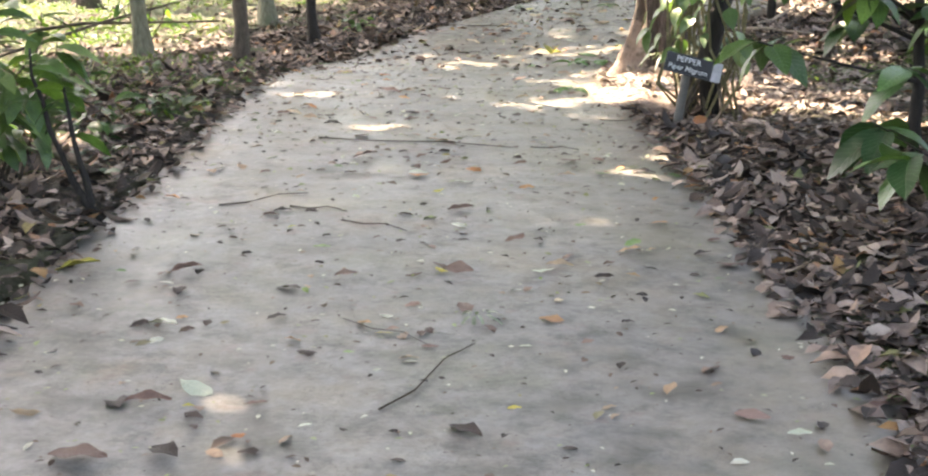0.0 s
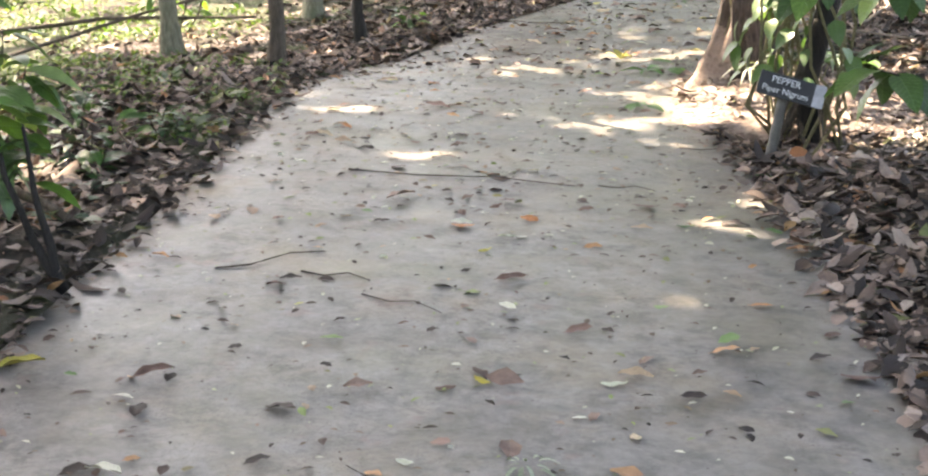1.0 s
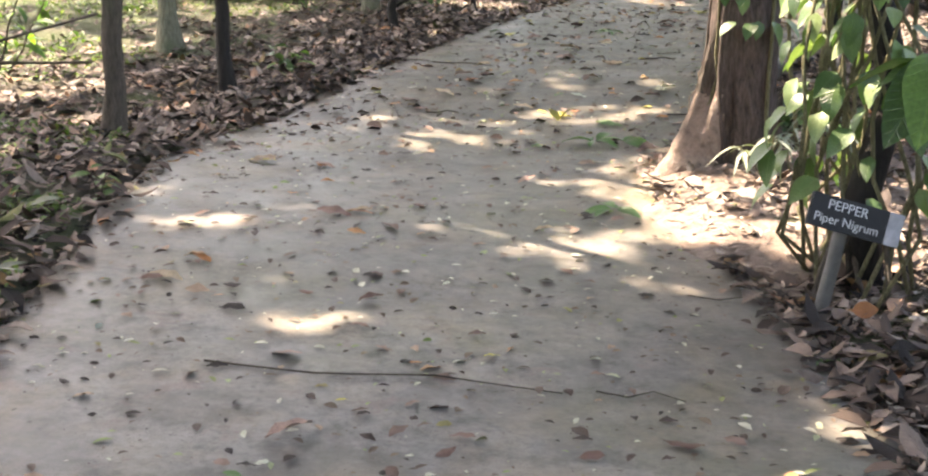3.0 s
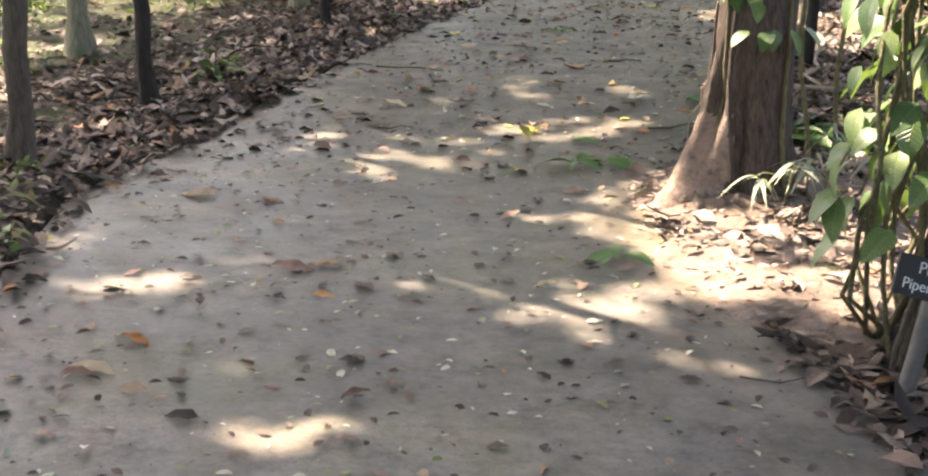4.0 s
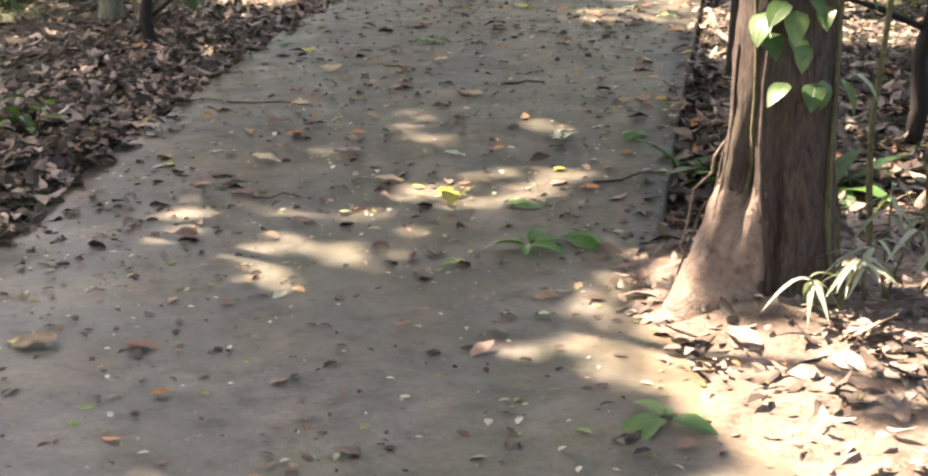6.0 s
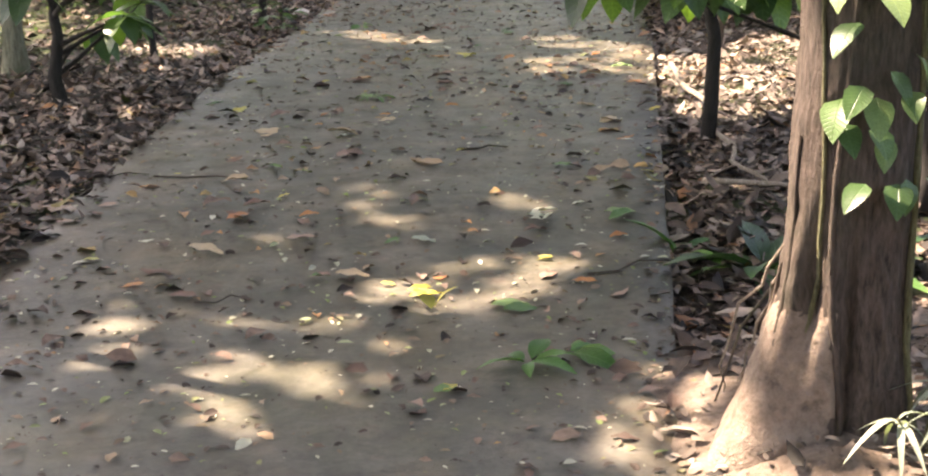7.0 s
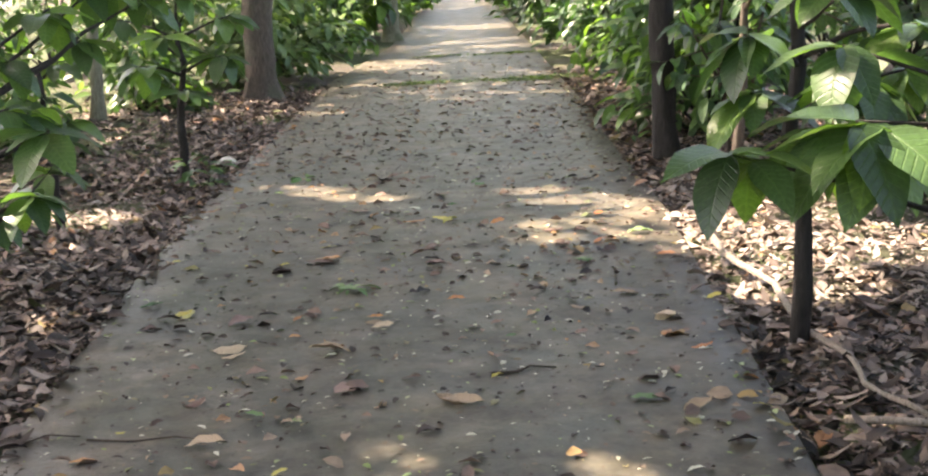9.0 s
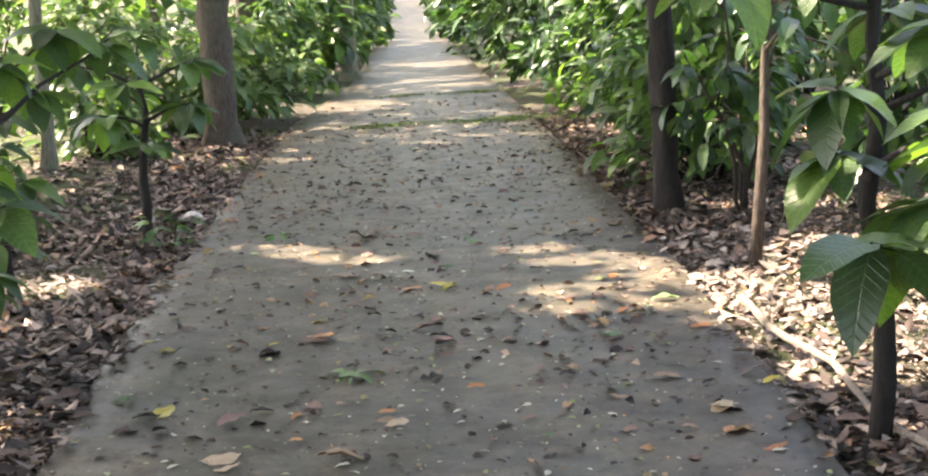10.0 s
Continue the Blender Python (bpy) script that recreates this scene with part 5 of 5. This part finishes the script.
# ---- loose sticks ----
def stick(label, points, r, material, name="stick", group="", on_path=False):
    pts = [Vector((x, y, (float(path_z(x, y)) if path_left(y) < x < path_right(y) else float(ground_z(x, y)) + 0.02) + dz)) for x, y, dz in points]
    fine = []
    for i in range(len(pts) - 1):
        for j in range(3):
            q = pts[i].lerp(pts[i + 1], j / 3)
            fine.append(q + Vector((noise.noise(q * 7) * r, noise.noise(q * 7 + Vector((5, 0, 0))) * r, 0)))
    fine.append(pts[-1])
    n = len(fine)
    v, f = tube(fine, [r * (1 - 0.6 * i / n) for i in range(n)], 7, 0.25, n)
    return tagged(mesh_object(name, v, f, material), label, "stick", group)


stick("long bleached crooked stick lying along the path edge", [(3.40, 15.05, 0.13), (3.30, 14.7, 0.08), (3.22, 14.1, 0.06), (2.95, 13.5, 0.05), (2.82, 12.95, 0.06), (2.62, 12.6, 0.04), (2.60, 12.2, 0.05)], 0.021, M_STICK)
stick("short bleached stick lying in shaded litter", [(2.35, 12.35, 0.05), (2.6, 12.1, 0.05), (3.0, 11.9, 0.05)], 0.016, M_STICK)
for k, (x0, y0, x1, y1, r) in enumerate([(-0.75, 5.10, -0.42, 5.38, 0.007), (-0.6, 6.75, 0.45, 6.62, 0.007), (-0.2, 4.9, 0.08, 4.75, 0.005), (-0.18, 13.35, 0.28, 13.1, 0.011), (-0.5, 13.45, -0.2, 13.4, 0.009), (0.95, 7.62, 1.25, 7.55, 0.006),
                                         (1.42, 13.4, 1.68, 13.35, 0.014), (0.2, 2.85, 0.42, 3.4, 0.006), (-0.45, 5.12, -0.2, 5.05, 0.007), (1.35, 11.3, 1.72, 11.35, 0.011), (-0.15, 11.45, 0.06, 11.42, 0.008), (0.0, 3.6, 0.3, 3.35, 0.003), (0.55, 6.65, 0.8, 6.6, 0.005)]):
    stick("thin dark twig fallen on the path", [(x0, y0, 0.006), (x0 * 0.7 + x1 * 0.3 + 0.015, y0 * 0.7 + y1 * 0.3 - 0.03, 0.01), (x0 * 0.35 + x1 * 0.65, y0 * 0.35 + y1 * 0.65 + 0.035, 0.012), (x1, y1, 0.006)], r * 0.5, M_TWIG, "twig", "twigs on the path")
for k, (x0, y0, x1, y1, z0, z1, r) in enumerate([(-4.6, 11.0, -2.2, 11.3, 0.25, 0.35, 0.022), (-3.9, 9.9, -2.4, 12.2, 0.08, 0.5, 0.018), (-2.3, 6.0, -1.35, 5.35, 0.16, 0.03, 0.032), (-2.2, 4.9, -1.5, 4.7, 0.1, 0.05, 0.02), (1.45, 9.95, 1.25, 10.0, 0.45, 0.02, 0.006), (1.9, 10.3, 1.75, 10.7, 0.5, 0.02, 0.007)]):
    stick("dead grey-brown branch leaning in the undergrowth", [(x0, y0, z0), ((x0 + x1) / 2, (y0 + y1) / 2 + 0.05, (z0 + z1) / 2 + 0.03), (x1, y1, z1)], r, M_BARK_GREY, "branch")


def stone(x, y, r, material, label, name="stone"):
    bm = bmesh.new()
    bmesh.ops.create_icosphere(bm, subdivisions=3, radius=r)
    for v in bm.verts:
        v.co *= 1 + 0.25 * noise.noise(v.co * (1.2 / r) + Vector((x, y, 0)))
        v.co.z *= 0.75
    ob = part(name, bm, material, None, "", True)
    ob.location = (x, y, float(ground_z(x, y)) + r * 0.45)
    return tagged(ob, label, "stone")


stone(1.72, 20.4, 0.085, plain("whitish_stone", (0.52, 0.49, 0.43), 0.8, 20, 0.5), "rounded whitish stone at the path edge")
stone(1.50, 6.35, 0.055, plain("dark_stone", (0.07, 0.06, 0.055), 0.85, 30, 0.6), "dark lump of stone in leaf litter")
stone(1.55, 6.75, 0.045, plain("brown_stone", (0.10, 0.08, 0.065), 0.85, 30, 0.6), "dark lump of stone in leaf litter")

# ---- leaves fallen on the path, each one its own ----
FLAT = [leaf_template(9, 0.50, 0.10, 0.05, 0.9, 0.015), leaf_template(9, 0.46, 0.30, -0.10, 0.9, 0.025), leaf_template(9, 0.58, 0.12, 0.10, 0.8, 0.03), leaf_template(9, 0.40, 0.45, 0.10, 1.0, 0.03), leaf_template(9, 0.52, -0.22, -0.10, 0.85, 0.025)]
FALLEN = {}


def fallen(kind, x, y, size, turn, seed=0):
    mat, word = {"orange": (M_DRY_ORANGE, "orange-brown"), "brown": (M_DRY_BROWN, "dry brown"), "tan": (M_DRY_TAN, "dry tan"), "dark": (M_DRY_DARK, "blackened curled"),
                 "green": (M_FALLEN_GREEN, "fresh green"), "yellow": (M_FALLEN_YELLOW, "yellow"), "pale": (M_FALLEN_PALE, "pale greyish green")}[kind]
    t = seed % len(FLAT)
    if (kind, t) not in FALLEN:
        v, f, uv = FLAT[t]
        me_ob = mesh_object("fallen_leaf", v - np.array((0.5, 0, min(v[:, 2]))), f, mat, None, "", uv)
        FALLEN[kind, t] = me_ob.data
        ob = me_ob
    else:
        ob = new("fallen_leaf", FALLEN[kind, t])
    rng = random.Random(seed * 7 + 1)
    size *= 0.8 if kind == "dark" else 1.0
    ob.matrix_world = pose(x, y, float(path_z(x, y)) + 0.004, rng.uniform(-13, 13), rng.uniform(-8, 8), turn) @ Matrix.Scale(size, 4)
    return tagged(ob, word + " fallen leaf lying on the concrete path", "leaf", "leaves fallen on the path")


def scatter_fallen():
    rng = random.Random(12)
    kinds = ["brown"] * 9 + ["tan"] * 4 + ["orange"] * 3 + ["dark"] * 4 + ["green"] * 2 + ["yellow"] * 1 + ["pale"] * 3
    for i in range(8):
        y = rng.uniform(2.0, 27.0)
        xl, xr = float(path_left(y)), float(path_right(y))
        u = rng.random()
        fallen(rng.choice(kinds), xl + 0.08 + (xr - xl - 0.16) * u, y, rng.uniform(0.03, 0.075) * (1.15 if y > 12 else 0.9), rng.uniform(0, 360), i)


scatter_fallen()
rosette("leaf_sprig", "fallen sprig of fresh dark green leaves on the path", "sprig", (0.84, 10.50), 6, (0.09, 0.17), BROAD, "sprig", M_SPRIG, (0.05, 0.5), 81, 0.05)
rosette("leaf_sprig", "fallen sprig of fresh dark green leaves on the path", "sprig", (1.00, 10.55), 4, (0.13, 0.20), BROAD, "sprig", M_SPRIG, (0.0, 0.25), 82, 0.04, fan=(-0.9, 1.2))
rosette("leaf_sprig", "fallen yellowish green sprig beside a blackened leaf", "sprig", (0.80, 8.84), 6, (0.09, 0.16), BROAD, "pale_sprig", M_FALLEN_GREEN, (0.0, 0.3), 83, 0.05)
rosette("leaf_sprig", "feathery green sprig fallen on the path", "sprig", (1.29, 14.98), 10, (0.06, 0.13), LANCE, "sprig_lance", M_FALLEN_GREEN, (0.0, 0.3), 84, 0.06)
rosette("leaf_sprig", "feathery withered sprig fallen on the path", "sprig", (0.41, 3.64), 12, (0.05, 0.12), FERN, "fern", M_FERN, (0.05, 0.3), 85, 0.05)
rosette("leaf_sprig", "torn green leaf bits lying on the path", "sprig", (2.05, 18.9), 5, (0.10, 0.16), BROAD, "sprig", M_SPRIG, (0.0, 0.3), 86, 0.05)
rosette("seedling", "yellow-green curled seedling leaves standing on the path", "seedling", (0.67, 11.08), 3, (0.11, 0.16), BROAD, "yellow_sprig", M_FALLEN_YELLOW, (0.5, 1.2), 87, 0.03)
rosette("petals", "creamy white curled petals lying on the path", "petals", (1.40, 11.98), 4, (0.035, 0.06), HEART, "petal", M_FALLEN_PALE, (0.2, 0.9), 88, 0.04)
rosette("husk", "pale dry husk and curled leaves heaped at a tree foot", "husk", (1.44, 10.26), 9, (0.06, 0.13), BROAD, "husk", M_DRY_TAN, (0.0, 1.0), 89, 0.05)
rng_weed = random.Random(6)
for wx, wy in ((-1.55, 6.0), (-1.75, 6.5), (-1.5, 7.2), (-1.95, 6.9), (-2.2, 6.4), (-1.8, 7.7), (-2.3, 7.9), (-1.6, 8.2), (-2.05, 8.6), (-1.45, 5.5), (-1.9, 5.4)):
    rosette("weed", "low dull green broad-leaved weed in leaf litter", "plant", (wx, wy), 12, (0.06, 0.15), BROAD, "dull", M_DULL, (0.0, 0.9), rng_weed.randint(0, 999), 0.12, "weeds on the bank")


# fallen leaves one by one: (x, y, length)
ORANGE_NEAR = [(0.07, 3.56, 0.063), (0.94, 4.53, 0.094), (-0.98, 5.21, 0.073), (-0.12, 2.65, 0.039), (1.09, 5, 0.078), (1.31, 5.73, 0.101), (1.52, 7.49, 0.094), (1.33, 6.44, 0.086), (0.03, 5.83, 0.088), (0.28, 5.99, 0.097), (0.02, 6.81, 0.044), (0.99, 6.12, 0.052)]
TAN_NEAR = [(0.68, 4.29, 0.102), (-0.69, 2.75, 0.077), (1.32, 5.68, 0.088), (-0.31, 8.61, 0.125), (-0.9, 9.72, 0.155), (-0.85, 7.82, 0.089), (1.16, 13.16, 0.155), (-0.92, 7.59, 0.096), (-0.44, 5.89, 0.05)]
BROWN_NEAR = [(-0.46, 2.48, 0.153), (-0.63, 4.09, 0.123), (0.17, 4.12, 0.058), (0.29, 3.36, 0.052), (0.27, 5.15, 0.125), (0.2, 3.76, 0.058), (-0.4, 2.85, 0.12), (1.3, 4.37, 0.109), (1.16, 2.89, 0.094), (1.49, 2.98, 0.073), (0.51, 4.65, 0.091), (-0.5, 4.95, 0.069), (1.33, 3.36, 0.043), (1.28, 4.74, 0.066), (-0.12, 2.86, 0.063), (0.17, 6.28, 0.071), (-0.28, 6.26, 0.143), (0.13, 6.18, 0.063), (-0.58, 9.65, 0.129), (0.43, 9.44, 0.106), (0.5, 6.19, 0.07), (-0.7, 5.8, 0.056), (0.75, 6.29, 0.108), (-0.37, 6.84, 0.102), (-0.11, 6.43, 0.048)]
DARK_NEAR = [(-0.47, 4.34, 0.057), (-0.22, 4.63, 0.051), (-0.06, 3.27, 0.078), (0.95, 3.96, 0.06), (0.83, 4.16, 0.094), (-0.7, 5.82, 0.057), (0.67, 8.66, 0.072), (0.13, 2.71, 0.036), (-0.85, 3.78, 0.032), (-0.6, 4.48, 0.036), (-0.19, 7.67, 0.085), (0.28, 9.43, 0.062), (0.67, 8.74, 0.068), (0.8, 7.61, 0.066), (-0.95, 5.78, 0.05), (-0.16, 7.4, 0.054), (-0.44, 8.24, 0.058), (-0.95, 6.54, 0.051), (-0.92, 5.88, 0.048)]
GREEN_NEAR = [(-0.21, 4.46, 0.067), (1.5, 5.2, 0.155), (1.55, 3.02, 0.075), (0.77, 4.93, 0.053), (0.06, 3.29, 0.035), (-0.85, 4.06, 0.043), (0.96, 4.64, 0.078), (1.3, 6.96, 0.127), (0.9, 5.99, 0.074), (-0.38, 6, 0.051), (1.24, 5.97, 0.077), (0.52, 10.35, 0.084)]
YELLOW_NEAR = [(-1.01, 4.08, 0.155), (0.26, 4.19, 0.059), (0.14, 3.47, 0.054), (-0.38, 4.76, 0.038), (0.55, 2.89, 0.037), (-0.29, 2.83, 0.035), (0.15, 5.5, 0.048), (-0.17, 6.5, 0.034), (0.14, 5.49, 0.038), (0.25, 6.9, 0.053), (0.68, 11.32, 0.102)]
PALE_NEAR = [(0.13, 3.64, 0.052), (0.03, 2.73, 0.039), (0.28, 4.85, 0.071), (0.02, 5.88, 0.085), (-0.54, 3.48, 0.112), (0.62, 4.22, 0.076), (0.57, 3.39, 0.042), (1.26, 2.78, 0.061), (-0.52, 3.33, 0.054), (0.4, 2.73, 0.03), (-0.3, 2.95, 0.114), (0.53, 3.97, 0.044), (0.37, 5.75, 0.041), (-0.32, 6.07, 0.038), (1.14, 5.95, 0.041), (0.27, 5.71, 0.056), (-1.02, 6.76, 0.037), (0.23, 5.7, 0.062), (-0.86, 6.89, 0.034)]
ORANGE_MID = [(-1.29, 9.82, 0.085), (-0.64, 8.94, 0.054), (-0.3, 8.6, 0.108), (-0.82, 7.79, 0.104), (-0.29, 8.26, 0.075), (-0.52, 9.24, 0.062), (-0.59, 9.66, 0.072), (-0.68, 7.37, 0.043), (-0.22, 13.13, 0.086), (0.13, 12.44, 0.122), (0.44, 12.37, 0.099), (0.79, 11.43, 0.058), (-0.36, 11.7, 0.09), (1.31, 11.22, 0.096), (2.9, 15.39, 0.107), (1.64, 11.69, 0.091), (0.7, 13.69, 0.068), (2.32, 13.58, 0.084), (1.48, 11.49, 0.058)]
TAN_MID = [(-0.88, 7.55, 0.101), (0.47, 8.44, 0.087), (1.17, 13.17, 0.155), (-1.6, 10.7, 0.145), (1.19, 13.12, 0.155), (0.47, 11.55, 0.135), (0.2, 13.1, 0.155), (1.37, 15.73, 0.135), (1.22, 14.32, 0.113), (1.95, 12.69, 0.129), (-0.05, 12.02, 0.155), (0.92, 14, 0.149), (0.51, 14.12, 0.102), (2.44, 13.81, 0.143)]
BROWN_MID = [(-0.94, 7.52, 0.092), (-0.41, 8.54, 0.153), (-0.16, 7.41, 0.094), (-0.39, 7.45, 0.059), (0.3, 8.01, 0.044), (-0.95, 8.44, 0.068), (0.8, 8.69, 0.073), (0.35, 11.58, 0.084), (0.13, 12.51, 0.108), (-0.42, 12.85, 0.106), (0.35, 12.05, 0.149), (-0.19, 11.52, 0.113), (1.33, 11.86, 0.13), (-0.27, 11.83, 0.12), (1.2, 11.33, 0.107), (-0.02, 12.25, 0.074), (0.83, 13.46, 0.137), (0.24, 12.61, 0.14), (1.39, 11.06, 0.094), (-0.59, 12.61, 0.116), (1.1, 13.49, 0.072), (-0.48, 12.71, 0.085), (0.65, 14.64, 0.155), (0.25, 13.57, 0.093)]
DARK_MID = [(0.4, 9.45, 0.097), (0.28, 9.45, 0.06), (-0.43, 8.22, 0.064), (0.66, 8.75, 0.077), (-0.65, 7.49, 0.09), (0.8, 7.6, 0.079), (-0.14, 9.47, 0.037), (-0.95, 8.23, 0.043), (1.89, 15.41, 0.147), (0.94, 12.25, 0.068), (3.08, 20.53, 0.119), (1.03, 12.57, 0.072), (2.34, 14, 0.063), (0.8, 14.7, 0.13), (2.2, 15.68, 0.092), (0.11, 14.47, 0.075), (-0.66, 12.41, 0.098), (1.95, 13.74, 0.06)]
GREEN_MID = [(1.75, 11.94, 0.145), (-1.24, 10.75, 0.087), (0.98, 11.01, 0.135), (1.77, 11.99, 0.151), (0.71, 11.91, 0.076), (0.34, 11.58, 0.077), (0.76, 12.53, 0.047), (0.96, 11.06, 0.145), (0.43, 13.34, 0.08), (1.81, 12.85, 0.105), (3.12, 17.9, 0.126), (2.61, 15.05, 0.087)]
YELLOW_MID = [(-0.91, 9.74, 0.155), (0.68, 11.27, 0.105), (0.53, 10.36, 0.081), (1.25, 11.51, 0.065), (-0.44, 7.56, 0.024), (1.26, 11.54, 0.069), (0.58, 11.42, 0.064), (0.38, 12.73, 0.067), (0.72, 11.24, 0.092), (0.44, 14.88, 0.099), (2.35, 16.52, 0.155), (-0.51, 12.05, 0.075), (2.16, 12.58, 0.078), (1.42, 13.35, 0.072), (-0.06, 13.37, 0.042)]
PALE_MID = [(0.59, 8.08, 0.063), (0.56, 7.88, 0.05), (0.09, 7.63, 0.034), (1.44, 12.09, 0.14), (-0.61, 8.38, 0.033), (0.84, 11.92, 0.061), (1.4, 12.06, 0.09), (0.84, 11.88, 0.105), (1.64, 12.18, 0.061), (-0.28, 12.23, 0.065), (2.35, 13.3, 0.069)]
ORANGE_FAR = [(1.25, 14.44, 0.078), (1.37, 15.71, 0.136), (1.7, 14.56, 0.092), (2.16, 16.53, 0.155), (3.07, 14.92, 0.118), (0.91, 14.58, 0.069), (2.32, 13.54, 0.078), (0.82, 14.29, 0.06), (2.35, 13.33, 0.098), (3.27, 16.15, 0.104), (1.89, 19.87, 0.124), (2.61, 16.24, 0.101)]
TAN_FAR = [(0.9, 14.03, 0.155), (0.51, 14.22, 0.155), (2.46, 13.79, 0.155), (2.47, 14.27, 0.135), (1.23, 14.27, 0.104), (2.92, 15.29, 0.153), (2.16, 14.14, 0.099)]
BROWN_FAR = [(1.6, 14.07, 0.084), (1.72, 14.08, 0.081), (1.99, 13.76, 0.069), (1.87, 15.29, 0.143), (1.99, 17.14, 0.131), (1.32, 15.68, 0.147), (0.83, 16.28, 0.094), (2.91, 16.8, 0.131), (1.88, 15.59, 0.149), (2.79, 15.8, 0.129), (1.07, 15.56, 0.143), (2.7, 18.59, 0.155), (2.86, 18.29, 0.155), (2.68, 18.28, 0.126), (2.69, 17.48, 0.155)]
DARK_FAR = [(2.22, 15.66, 0.104), (1.85, 15.3, 0.126), (3.1, 20.46, 0.144), (3.25, 19.55, 0.144), (4.68, 21.11, 0.155), (1.73, 16.86, 0.077), (4.8, 22.92, 0.154), (4.33, 22.95, 0.155), (4.19, 18.97, 0.085), (2.32, 20.69, 0.113), (2.01, 17.08, 0.072), (2.34, 13.96, 0.069), (0.72, 15.37, 0.044)]
GREEN_FAR = [(3.21, 15.48, 0.155), (2.62, 15, 0.098), (3.1, 17.78, 0.13), (0.31, 15.16, 0.116), (1.29, 14.97, 0.155)]
YELLOW_FAR = [(2.36, 16.42, 0.155), (0.43, 14.93, 0.117), (1.46, 16.04, 0.093), (0.59, 16.12, 0.055), (2.82, 14.01, 0.088), (1.12, 15.71, 0.059), (0.93, 15.8, 0.047)]
PALE_FAR = [(2.34, 17.05, 0.087), (0.9, 17.54, 0.147), (1.66, 16.81, 0.062), (0.89, 13.93, 0.066)]

seed_no = 200
for kind, places in (("orange", ORANGE_NEAR), ("tan", TAN_NEAR), ("brown", BROWN_NEAR), ("dark", DARK_NEAR), ("green", GREEN_NEAR), ("yellow", YELLOW_NEAR), ("pale", PALE_NEAR), ("orange", ORANGE_MID), ("tan", TAN_MID), ("brown", BROWN_MID), ("dark", DARK_MID), ("green", GREEN_MID), ("yellow", YELLOW_MID), ("pale", PALE_MID), ("orange", ORANGE_FAR), ("tan", TAN_FAR), ("brown", BROWN_FAR), ("dark", DARK_FAR), ("green", GREEN_FAR), ("yellow", YELLOW_FAR), ("pale", PALE_FAR)):
    for x, y, size in places:
        seed_no += 1
        fallen(kind, x, y, size, random.Random(seed_no).choice((0, 180)) + random.Random(seed_no + 5).uniform(-40, 40), seed_no)

# a round orange leaf propped against the foot of the sign
propped = fallen("orange", 1.52, 7.40, 0.1, 0, 702)
propped.matrix_world = pose(1.52, 7.40, float(ground_z(1.52, 7.40)) + 0.055, 62, 0, 8) @ Matrix.Scale(0.10, 4)
tagged(propped, "orange fallen leaf propped against the foot of the sign")
